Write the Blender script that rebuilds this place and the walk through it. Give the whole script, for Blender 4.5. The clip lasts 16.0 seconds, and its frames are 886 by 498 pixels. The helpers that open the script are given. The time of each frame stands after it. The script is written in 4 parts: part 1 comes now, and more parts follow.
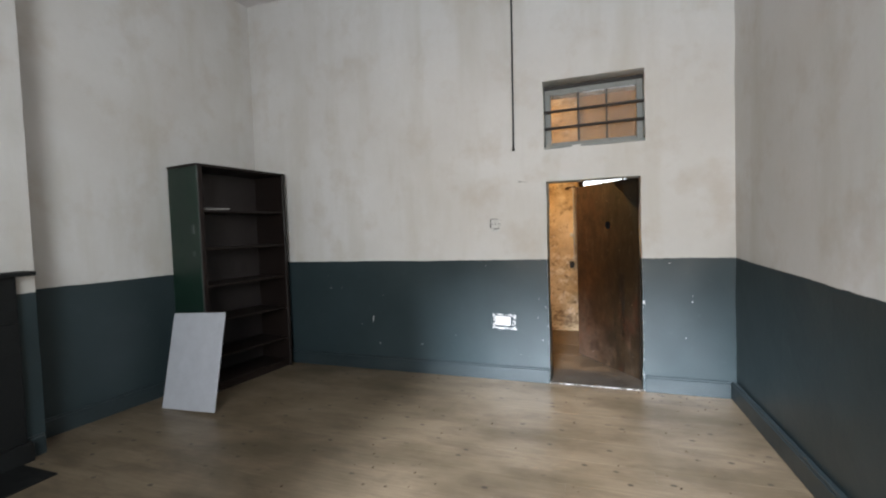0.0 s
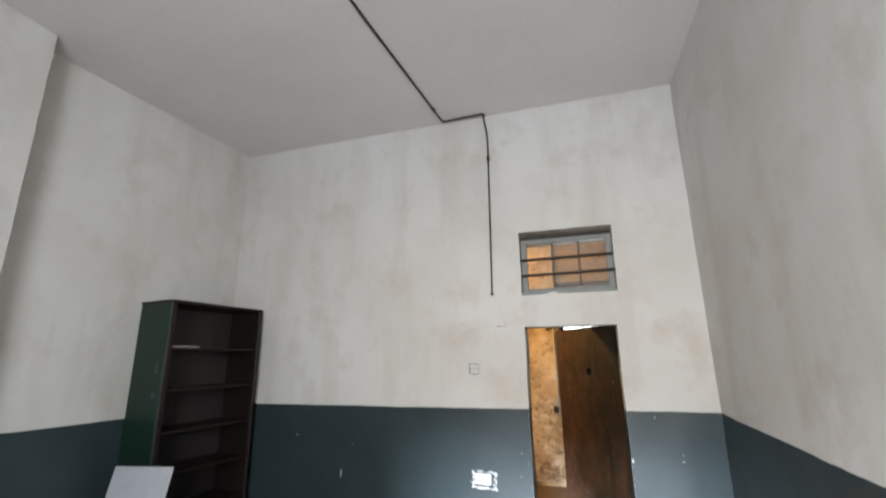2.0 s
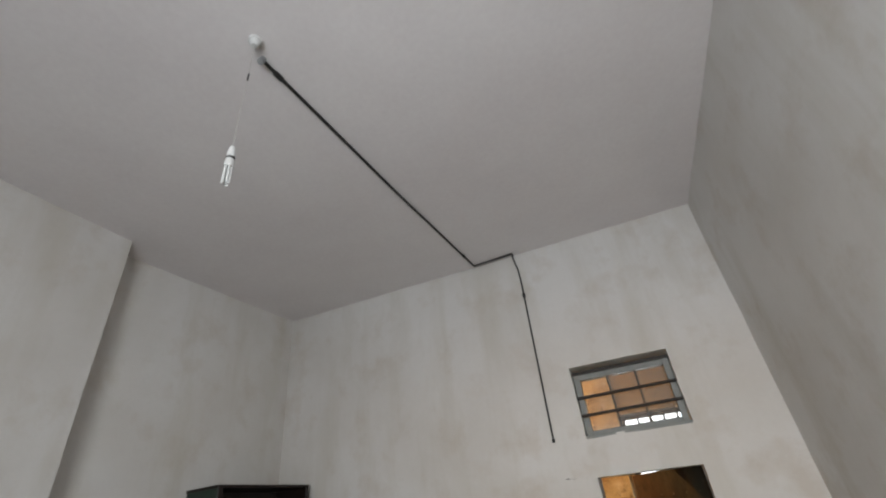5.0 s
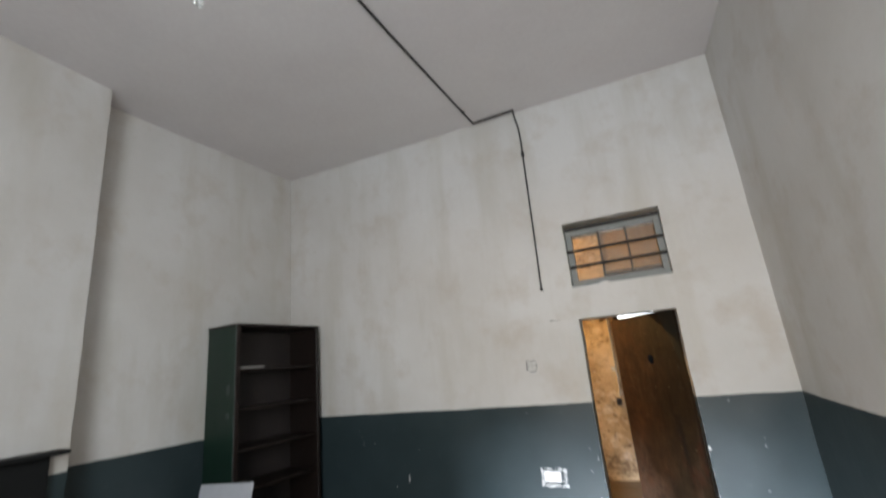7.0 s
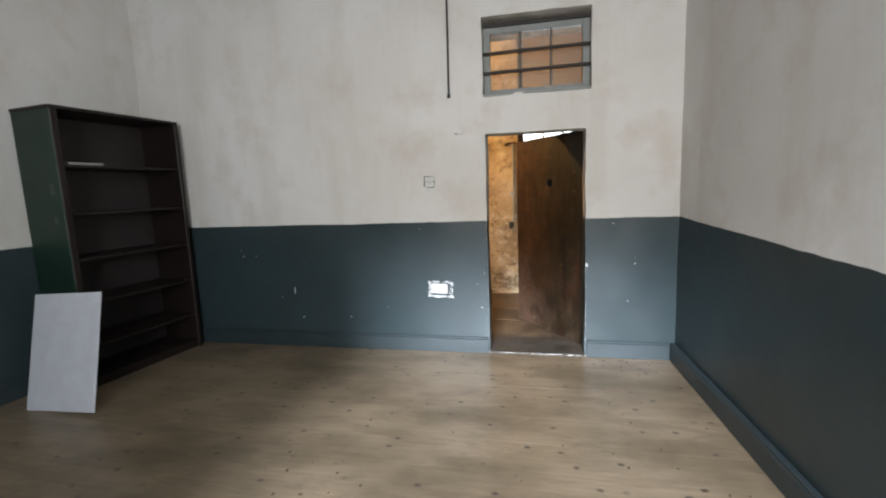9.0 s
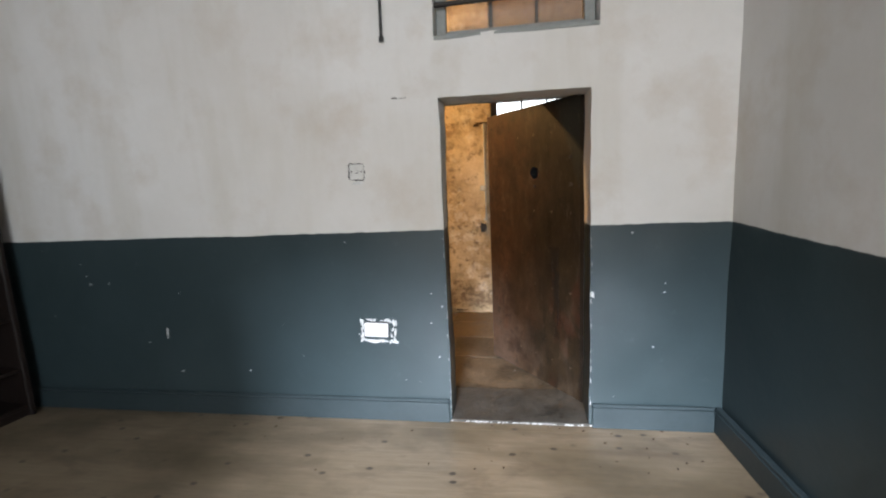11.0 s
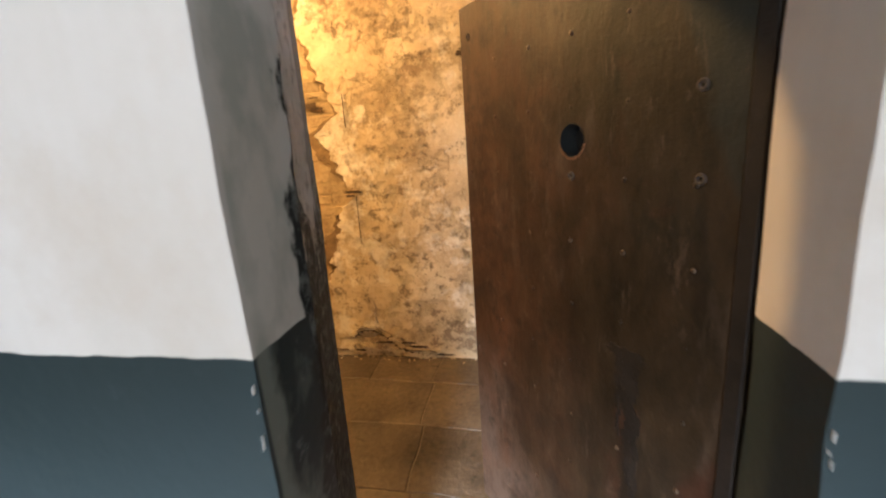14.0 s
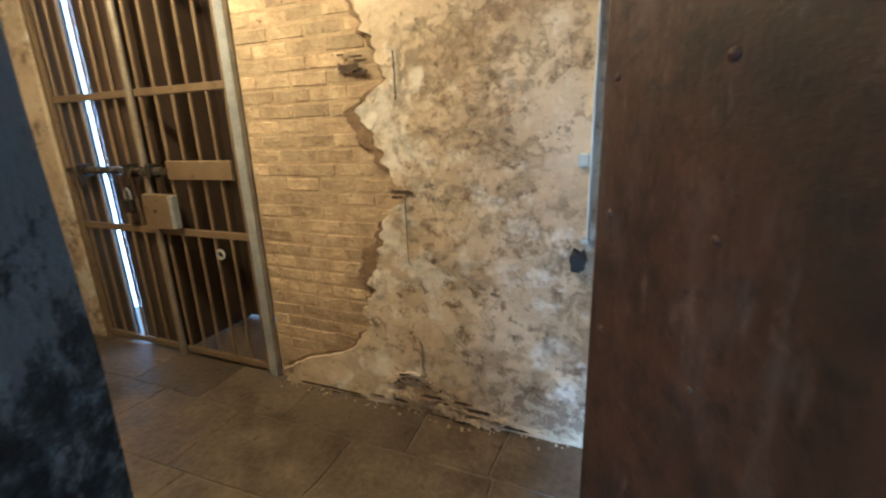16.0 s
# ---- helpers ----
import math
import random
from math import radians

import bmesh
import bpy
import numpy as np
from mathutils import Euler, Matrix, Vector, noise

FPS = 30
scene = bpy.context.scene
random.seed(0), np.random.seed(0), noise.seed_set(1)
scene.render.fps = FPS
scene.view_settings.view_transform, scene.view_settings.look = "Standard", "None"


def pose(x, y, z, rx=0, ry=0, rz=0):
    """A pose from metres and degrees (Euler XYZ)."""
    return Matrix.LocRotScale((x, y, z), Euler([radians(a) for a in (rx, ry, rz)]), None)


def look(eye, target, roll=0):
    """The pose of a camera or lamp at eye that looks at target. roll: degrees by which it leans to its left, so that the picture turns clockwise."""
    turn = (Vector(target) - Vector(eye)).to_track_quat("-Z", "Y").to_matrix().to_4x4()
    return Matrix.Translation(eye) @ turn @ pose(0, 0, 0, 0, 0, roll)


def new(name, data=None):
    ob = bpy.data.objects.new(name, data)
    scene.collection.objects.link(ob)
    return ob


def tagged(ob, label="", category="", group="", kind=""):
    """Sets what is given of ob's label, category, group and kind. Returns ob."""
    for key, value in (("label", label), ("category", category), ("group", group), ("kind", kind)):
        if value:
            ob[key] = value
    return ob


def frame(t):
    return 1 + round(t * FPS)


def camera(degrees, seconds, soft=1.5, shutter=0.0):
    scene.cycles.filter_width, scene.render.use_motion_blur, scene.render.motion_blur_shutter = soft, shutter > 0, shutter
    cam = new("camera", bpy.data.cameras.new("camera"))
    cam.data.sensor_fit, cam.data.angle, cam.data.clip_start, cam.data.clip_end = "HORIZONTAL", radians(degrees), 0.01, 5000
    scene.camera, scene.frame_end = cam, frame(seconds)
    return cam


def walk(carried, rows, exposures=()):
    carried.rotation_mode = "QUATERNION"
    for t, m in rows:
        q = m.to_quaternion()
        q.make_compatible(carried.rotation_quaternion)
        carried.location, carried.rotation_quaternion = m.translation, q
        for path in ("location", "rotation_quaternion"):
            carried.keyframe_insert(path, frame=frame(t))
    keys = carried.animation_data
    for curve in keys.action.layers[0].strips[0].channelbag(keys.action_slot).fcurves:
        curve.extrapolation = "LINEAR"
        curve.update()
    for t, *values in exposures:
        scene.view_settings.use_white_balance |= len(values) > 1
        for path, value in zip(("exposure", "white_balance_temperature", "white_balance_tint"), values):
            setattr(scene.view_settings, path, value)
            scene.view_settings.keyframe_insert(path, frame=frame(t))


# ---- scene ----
cam = camera(90.8, 16.0, 2.1, 0.4)
PATH = [
    (0, (0.384, -0.012, 1.47), (-0.289, 1.87, 1.388), -1.9),
    (0.5, (0.386, -0.005, 1.472), (-0.284, 1.877, 1.373), -1.9),
    (1, (0.417, -0.008, 1.519), (-0.244, 1.878, 1.469), -1.8),
    (1.5, (0.408, -0.016, 1.587), (-0.21, 1.879, 1.749), -1.3),
    (2, (0.435, -0.013, 1.614), (-0.139, 1.839, 2.103), -0.7),
    (2.5, (0.394, -0.038, 1.646), (-0.125, 1.787, 2.279), -0.4),
    (3, (0.378, -0.051, 1.672), (-0.137, 1.735, 2.412), -1.9),
    (3.5, (0.401, -0.062, 1.706), (-0.125, 1.645, 2.605), -4.8),
    (4, (0.39, -0.108, 1.767), (-0.16, 1.519, 2.792), -5.9),
    (4.2, (0.408, -0.105, 1.756), (-0.161, 1.497, 2.809), -6.3),
    (6.5, (0.385, -0.076, 1.691), (-0.301, 1.601, 2.538), -6.5),
    (7, (0.385, -0.051, 1.597), (-0.349, 1.736, 2.112), -5.4),
    (7.5, (0.408, -0.001, 1.543), (-0.295, 1.863, 1.726), -5.0),
    (8, (0.389, 0.12, 1.453), (-0.207, 2.029, 1.402), -4.3),
    (8.5, (0.375, 0.229, 1.419), (-0.176, 2.147, 1.286), -3.4),
    (9, (0.327, 0.428, 1.457), (-0.084, 2.366, 1.185), -2.2),
    (9.2, (0.37, 0.505, 1.466), (-0.073, 2.436, 1.193), -1.8),
    (11.3, (0.264, 1.893, 1.44), (0.027, 3.853, 1.119), -3.4),
    (11.5, (0.243, 2.007, 1.437), (0.051, 3.97, 1.104), -3.8),
    (12, (0.324, 2.376, 1.468), (0.164, 4.337, 1.11), -3.5),
    (12.5, (0.341, 2.666, 1.468), (0.18, 4.622, 1.085), -3.4),
    (13, (0.322, 2.991, 1.485), (0.12, 4.939, 1.08), -3.3),
    (13.5, (0.338, 3.28, 1.469), (0.076, 5.21, 1.014), -3.6),
    (14, (0.37, 3.593, 1.49), (-0.029, 5.496, 1.018), -4.0),
    (14.5, (0.302, 3.869, 1.459), (-0.122, 5.746, 0.914), -3.9),
    (15, (0.219, 4.106, 1.495), (-0.218, 5.982, 0.959), -3.4),
    (15.5, (0.201, 4.337, 1.496), (-0.317, 6.194, 0.96), -3.0),
    (16, (0.182, 4.52, 1.504), (-0.565, 6.295, 0.965), -2.0),
]
walk(cam, [(t, look(eye, target, roll)) for t, eye, target, roll in PATH],
     [(0.0, 0.0, 6500, 10), (1.0, 0.0, 6500, 10), (2.0, 0.2, 6500, 10), (2.5, 0.15, 6550, 10), (3.0, -0.12, 6600, 11), (4.0, -0.35, 6650, 11), (6.5, -0.35, 6650, 11), (7.0, -0.1, 6550, 10), (7.5, 0.0, 6500, 10), (8.0, -0.1, 6450, 10), (8.5, -0.2, 6400, 10), (9.0, 0.0, 6500, 10), (11.3, 0.0, 6350, 10.5), (12.0, -0.02, 6300, 10), (13.0, -0.06, 6250, 10), (13.5, 0.2, 6200, 10), (14.0, 0.55, 6100, 11),
      (14.5, 0.8, 5600, 10), (15.0, 0.6, 5500, 6), (15.5, 0.35, 4400, -2), (16.0, 0.25, 3900, -2)])

# ---- light and exposure ----
world = bpy.data.worlds.new("world")
world.use_nodes = True
scene.world = world
wn = world.node_tree
sky = wn.nodes.new("ShaderNodeTexSky")
sky.sky_type, sky.sun_disc = "NISHITA", False
sky.sun_elevation, sky.sun_rotation = radians(20.5), radians(181.5)
wn.links.new(sky.outputs[0], wn.nodes["Background"].inputs[0])
wn.nodes["Background"].inputs[1].default_value = 0.1


def area_light(name, m, w, h, power, colour):
    d = bpy.data.lights.new(name, "AREA")
    d.shape, d.size, d.size_y, d.energy, d.color = "RECTANGLE", w, h, power, colour
    ob = new(name, d)
    ob.matrix_world = m
    return ob


def bulb_light(name, at, power, colour, radius):
    d = bpy.data.lights.new(name, "POINT")
    d.energy, d.color, d.shadow_soft_size = power, colour, radius
    ob = new(name, d)
    ob.location = at
    return ob


# daylight in the window behind the walk, the low bright sky that shines through it, and the lit bulb in the passage
area_light("daylight_window", pose(0.42, -2.20, 2.05, 78, 0, 0), 1.95, 1.9, 200, (0.875, 0.95, 1.0))
low_sky = bpy.data.lights.new("low_bright_sky", "SUN")
low_sky.energy, low_sky.angle, low_sky.color = 11.5, radians(9), (0.84, 0.90, 1.0)
sun = new("low_bright_sky", low_sky)
sun.matrix_world = look((0.6, -8.0, 6.0), (0.6 - 8.0 * math.tan(radians(-1.5)), 0.0, 6.0 - 8.0 * math.tan(radians(20.5))))
bulb_light("passage_bulb_glow", (-1.75, 5.40, 2.75), 165, (1.0, 0.575, 0.20), 0.06)


# ---- materials ----
def nodes_of(name):
    m = bpy.data.materials.new(name)
    m.use_nodes = True
    nt = m.node_tree
    return m, nt, nt.nodes["Principled BSDF"]


def link(nt, a, b):
    nt.links.new(a, b)


def noise_node(nt, coords, scale, detail=4.0, rough=0.55, stretch=None, distort=0.0):
    src = coords
    if stretch:
        mp = nt.nodes.new("ShaderNodeMapping")
        mp.inputs["Scale"].default_value = stretch
        link(nt, coords, mp.inputs["Vector"])
        src = mp.outputs[0]
    n = nt.nodes.new("ShaderNodeTexNoise")
    n.inputs["Scale"].default_value, n.inputs["Detail"].default_value = scale, detail
    n.inputs["Roughness"].default_value, n.inputs["Distortion"].default_value = rough, distort
    link(nt, src, n.inputs["Vector"])
    return n.outputs["Fac"]


def ramp(nt, fac, stops):
    r = nt.nodes.new("ShaderNodeValToRGB")
    e = r.color_ramp.elements
    while len(e) < len(stops):
        e.new(0.5)
    for i, (p, c) in enumerate(stops):
        e[i].position = p
        e[i].color = (c, c, c, 1) if isinstance(c, (int, float)) else (*c, 1)
    link(nt, fac, r.inputs[0])
    return r.outputs[0]


def mix(nt, fac, a, b, mode="MIX"):
    m = nt.nodes.new("ShaderNodeMix")
    m.data_type, m.blend_type = "RGBA", mode
    for sock, v in ((m.inputs[0], fac), (m.inputs[6], a), (m.inputs[7], b)):
        if isinstance(v, (int, float)):
            sock.default_value = v
        elif isinstance(v, tuple):
            sock.default_value = (*v, 1)
        else:
            link(nt, v, sock)
    return m.outputs[2]


def maths(nt, op, a, b=0.0, clamp=False):
    m = nt.nodes.new("ShaderNodeMath")
    m.operation, m.use_clamp = op, clamp
    for sock, v in zip(m.inputs, (a, b)):
        if isinstance(v, (int, float)):
            sock.default_value = v
        else:
            link(nt, v, sock)
    return m.outputs[0]


def bump(nt, bsdf, height, strength, distance=0.01):
    b = nt.nodes.new("ShaderNodeBump")
    b.inputs["Strength"].default_value, b.inputs["Distance"].default_value = strength, distance
    link(nt, height, b.inputs["Height"])
    link(nt, b.outputs[0], bsdf.inputs["Normal"])


def position(nt):
    return nt.nodes.new("ShaderNodeNewGeometry").outputs["Position"]


def surface(name, dark, light, scale=6, rough=(0.5, 0.7), metal=0.0, grain=60, relief=0.15, stretch=None, vary=0.0, spec=0.5, worn=None):
    """A worn surface: two noises between two colours, a finer grain as relief, pieces varied at random."""
    m, nt, bs = nodes_of(name)
    p = position(nt)
    n1 = noise_node(nt, p, scale, 5, 0.6, stretch)
    n2 = noise_node(nt, p, grain, 3, 0.6, stretch)
    c = ramp(nt, n1, [(0.3, dark), (0.7, light)])
    c = mix(nt, 0.35, c, ramp(nt, n2, [(0.3, dark), (0.7, light)]))
    if worn:
        c = mix(nt, ramp(nt, noise_node(nt, p, scale * 2.3, 6, 0.7), [(0.6, 0.0), (0.68, 1.0)]), c, worn)
    if vary:
        info = nt.nodes.new("ShaderNodeObjectInfo")
        f = maths(nt, "ADD", maths(nt, "MULTIPLY", info.outputs["Random"], vary), 1 - vary / 2)
        c = mix(nt, 1.0, c, f, "MULTIPLY")
    link(nt, c, bs.inputs["Base Color"])
    link(nt, ramp(nt, n1, [(0.3, rough[0]), (0.7, rough[1])]), bs.inputs["Roughness"])
    bs.inputs["Metallic"].default_value = metal
    bs.inputs["Specular IOR Level"].default_value = spec
    bump(nt, bs, n2, relief)
    return m


def plain(name, colour, rough=0.5, metal=0.0):
    return surface(name, tuple(0.9 * c for c in colour), tuple(1.08 * c for c in colour), 9, (rough, rough), metal, 80, 0.05)


DADO = 1.172


def painted_wall(name, dado=DADO, slope=0.0, reveal=False, blues=((0.023, 0.0355, 0.039), (0.033, 0.049, 0.054)), gloss=0.34):
    """Old limewash, yellowed in streaks and blotches, over a slate-blue gloss dado with a brushed edge."""
    m, nt, bs = nodes_of(name)
    p = position(nt)
    big = noise_node(nt, p, 0.9, 4, 0.55)
    streak = noise_node(nt, p, 1.6, 4, 0.6, (1.6, 1.6, 0.28))
    fine = noise_node(nt, p, 28, 5, 0.65)
    chalk = mix(nt, ramp(nt, big, [(0.35, 0.0), (0.7, 1.0)]), (0.66, 0.645, 0.63), (0.58, 0.555, 0.525))
    chalk = mix(nt, ramp(nt, streak, [(0.48, 0.0), (0.74, 0.5)]), chalk, (0.47, 0.435, 0.365))
    blot = noise_node(nt, p, 2.6, 6, 0.65)
    chalk = mix(nt, ramp(nt, blot, [(0.52, 0.0), (0.72, 0.5)]), chalk, (0.49, 0.43, 0.365))
    chalk = mix(nt, ramp(nt, fine, [(0.3, 0.06), (0.6, 0.0)]), chalk, (0.4, 0.38, 0.35))
    height = fine
    rough = 0.75
    colour = chalk
    if dado:
        blue = mix(nt, ramp(nt, noise_node(nt, p, 1.4, 5, 0.6), [(0.3, 0.0), (0.7, 1.0)]), blues[0], blues[1])
        blue = mix(nt, ramp(nt, noise_node(nt, p, 9, 6, 0.7), [(0.62, 0.0), (0.8, 0.35)]), blue, (0.075, 0.09, 0.095))
        sep = nt.nodes.new("ShaderNodeSeparateXYZ")
        link(nt, p, sep.inputs[0])
        edge = maths(nt, "ADD", sep.outputs["Z"], maths(nt, "MULTIPLY", noise_node(nt, p, 14, 3), 0.012))
        edge = maths(nt, "ADD", edge, maths(nt, "MULTIPLY", maths(nt, "SUBTRACT", 4.155, sep.outputs["Y"]), slope))
        edge = maths(nt, "ADD", edge, maths(nt, "MULTIPLY", noise_node(nt, p, 1.3, 2), 0.02))
        up = maths(nt, "MULTIPLY", maths(nt, "SUBTRACT", edge, dado + 0.014), 250.0, True)
        colour = mix(nt, up, blue, chalk)
        if reveal:
            # the door's left reveal: mottled grime, bare patches, black towards the inner edge
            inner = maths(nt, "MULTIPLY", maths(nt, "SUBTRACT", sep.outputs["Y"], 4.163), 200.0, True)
            mottle = noise_node(nt, p, 7.5, 5, 0.55, (1, 1, 0.6))
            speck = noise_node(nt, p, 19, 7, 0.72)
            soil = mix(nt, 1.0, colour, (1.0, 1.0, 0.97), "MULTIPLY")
            soil = mix(nt, ramp(nt, mottle, [(0.44, 0.0), (0.58, 0.6)]), soil, (0.30, 0.325, 0.285))
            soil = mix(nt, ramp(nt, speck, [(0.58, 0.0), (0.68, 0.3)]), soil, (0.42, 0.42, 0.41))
            rim_black = mix(nt, ramp(nt, speck, [(0.50, 0.0), (0.62, 1.0)]), (0.012, 0.015, 0.014), (0.15, 0.165, 0.155))
            rim = maths(nt, "ADD", sep.outputs["Y"], maths(nt, "MULTIPLY", maths(nt, "SUBTRACT", mottle, 0.5), 0.30))
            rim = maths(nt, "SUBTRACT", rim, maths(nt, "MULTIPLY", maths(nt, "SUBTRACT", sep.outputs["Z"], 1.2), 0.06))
            soil = mix(nt, ramp(nt, maths(nt, "SUBTRACT", rim, 4.0), [(0.322, 0.0), (0.336, 1.0)]), soil, rim_black)
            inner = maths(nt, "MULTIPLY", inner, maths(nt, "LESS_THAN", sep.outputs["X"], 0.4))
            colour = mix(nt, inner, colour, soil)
        link(nt, ramp(nt, up, [(0.0, gloss), (1.0, 0.85)]), bs.inputs["Roughness"])
    else:
        bs.inputs["Roughness"].default_value = rough
    link(nt, colour, bs.inputs["Base Color"])
    lumps = maths(nt, "ADD", maths(nt, "MULTIPLY", fine, 0.3), noise_node(nt, p, 5, 3))
    bs.inputs["Specular IOR Level"].default_value = 0.38
    bump(nt, bs, lumps, 0.13, 0.02)
    return m


def old_plaster(name):
    """Bare passage plaster: buff, pitted, scabbed brown where the skin has gone, powdered with salts."""
    m, nt, bs = nodes_of(name)
    p = position(nt)
    n1 = noise_node(nt, p, 2.4, 6, 0.65)
    n2 = noise_node(nt, p, 12, 9, 0.74)
    n3 = noise_node(nt, p, 36, 6, 0.70)
    band = noise_node(nt, p, 2.2, 5, 0.6, (0.7, 0.7, 1.7))
    skin = noise_node(nt, p, 4.2, 8, 0.66)
    c = ramp(nt, n1, [(0.3, (0.45, 0.345, 0.215)), (0.5, (0.60, 0.495, 0.33)), (0.7, (0.70, 0.615, 0.46))])
    c = mix(nt, ramp(nt, skin, [(0.42, 0.0), (0.74, 0.55)]), c, (0.33, 0.25, 0.15))
    scab = maths(nt, "ADD", n2, maths(nt, "MULTIPLY", maths(nt, "SUBTRACT", band, 0.5), 0.9))
    c = mix(nt, ramp(nt, scab, [(0.50, 0.0), (0.72, 0.3), (0.88, 0.5)]), c, (0.25, 0.185, 0.115))
    c = mix(nt, ramp(nt, scab, [(0.20, 0.6), (0.44, 0.0)]), c, (0.69, 0.60, 0.44))
    n4 = noise_node(nt, p, 13, 8, 0.72, None, 0.3)
    sep = nt.nodes.new("ShaderNodeSeparateXYZ")
    link(nt, p, sep.inputs[0])
    tide = maths(nt, "ADD", maths(nt, "ABSOLUTE", maths(nt, "SUBTRACT", sep.outputs["Z"], 0.78)), maths(nt, "MULTIPLY", maths(nt, "SUBTRACT", band, 0.5), 1.2))
    tide = ramp(nt, tide, [(0.05, 1.0), (0.35, 0.0)])
    patch = ramp(nt, noise_node(nt, p, 1.9, 6, 0.62), [(0.42, 0.10), (0.54, 0.9)])
    c = mix(nt, maths(nt, "MULTIPLY", tide, ramp(nt, n4, [(0.53, 0.0), (0.60, 0.8)])), c, (0.18, 0.12, 0.068))
    c = mix(nt, maths(nt, "MULTIPLY", patch, ramp(nt, maths(nt, "ADD", n4, maths(nt, "MULTIPLY", maths(nt, "SUBTRACT", band, 0.5), 0.5)), [(0.54, 0.0), (0.60, 0.85)])), c, (0.17, 0.115, 0.07))
    c = mix(nt, ramp(nt, n3, [(0.61, 0.0), (0.66, 0.7)]), c, (0.68, 0.60, 0.46))
    c = mix(nt, maths(nt, "MULTIPLY", patch, ramp(nt, n3, [(0.33, 0.9), (0.40, 0.0)])), c, (0.09, 0.06, 0.038))
    salt = maths(nt, "ADD", noise_node(nt, p, 5.5, 7, 0.7), maths(nt, "MULTIPLY", noise_node(nt, p, 1.3, 3, 0.5), 0.6))
    c = mix(nt, ramp(nt, salt, [(0.84, 0.0), (0.94, 0.8)]), c, (0.76, 0.72, 0.64))
    link(nt, c, bs.inputs["Base Color"])
    bs.inputs["Roughness"].default_value = 0.6
    h = maths(nt, "SUBTRACT", maths(nt, "MULTIPLY", n3, 0.4), maths(nt, "MULTIPLY", ramp(nt, scab, [(0.52, 0.0), (0.6, 1.0)]), 0.35))
    h = maths(nt, "SUBTRACT", h, maths(nt, "MULTIPLY", ramp(nt, skin, [(0.50, 0.0), (0.64, 1.0)]), 0.25))
    bump(nt, bs, h, 0.8, 0.022)
    return m


def flaking_reveal(name):
    """Inner door reveal: a black ragged seam, a strip of grey wash, and wash flaking off black lower down."""
    m, nt, bs = nodes_of(name)
    p = position(nt)
    sep = nt.nodes.new("ShaderNodeSeparateXYZ")
    link(nt, p, sep.inputs[0])
    flake = noise_node(nt, p, 9, 8, 0.7, (1.0, 1.0, 0.5), 0.5)
    fine = noise_node(nt, p, 40, 6, 0.72)
    wash = noise_node(nt, p, 7, 6, 0.65)
    c = mix(nt, ramp(nt, wash, [(0.35, 0.0), (0.65, 1.0)]), (0.46, 0.48, 0.44), (0.68, 0.68, 0.655))
    c = mix(nt, ramp(nt, noise_node(nt, p, 23, 7, 0.72), [(0.52, 0.0), (0.64, 0.7)]), c, (0.13, 0.14, 0.125))
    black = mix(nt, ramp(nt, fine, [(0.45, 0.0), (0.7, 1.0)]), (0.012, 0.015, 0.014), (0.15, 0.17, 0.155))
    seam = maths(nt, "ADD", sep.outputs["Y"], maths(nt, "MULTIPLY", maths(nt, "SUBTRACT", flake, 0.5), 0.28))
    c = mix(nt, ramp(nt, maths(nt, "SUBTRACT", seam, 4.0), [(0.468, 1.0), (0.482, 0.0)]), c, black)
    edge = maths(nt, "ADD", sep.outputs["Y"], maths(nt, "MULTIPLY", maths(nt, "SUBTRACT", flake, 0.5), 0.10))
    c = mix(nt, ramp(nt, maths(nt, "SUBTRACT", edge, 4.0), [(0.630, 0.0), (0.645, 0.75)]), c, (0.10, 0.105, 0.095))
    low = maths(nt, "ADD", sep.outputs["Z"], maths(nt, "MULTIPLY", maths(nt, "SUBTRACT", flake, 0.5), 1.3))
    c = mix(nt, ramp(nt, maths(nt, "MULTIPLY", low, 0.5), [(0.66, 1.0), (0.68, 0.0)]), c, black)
    c = mix(nt, ramp(nt, fine, [(0.57, 0.0), (0.66, 0.65)]), c, (0.36, 0.37, 0.355))
    link(nt, c, bs.inputs["Base Color"])
    bs.inputs["Roughness"].default_value = 0.6
    bump(nt, bs, maths(nt, "ADD", maths(nt, "MULTIPLY", flake, 1.6), maths(nt, "MULTIPLY", fine, 0.5)), 0.7, 0.02)
    return m


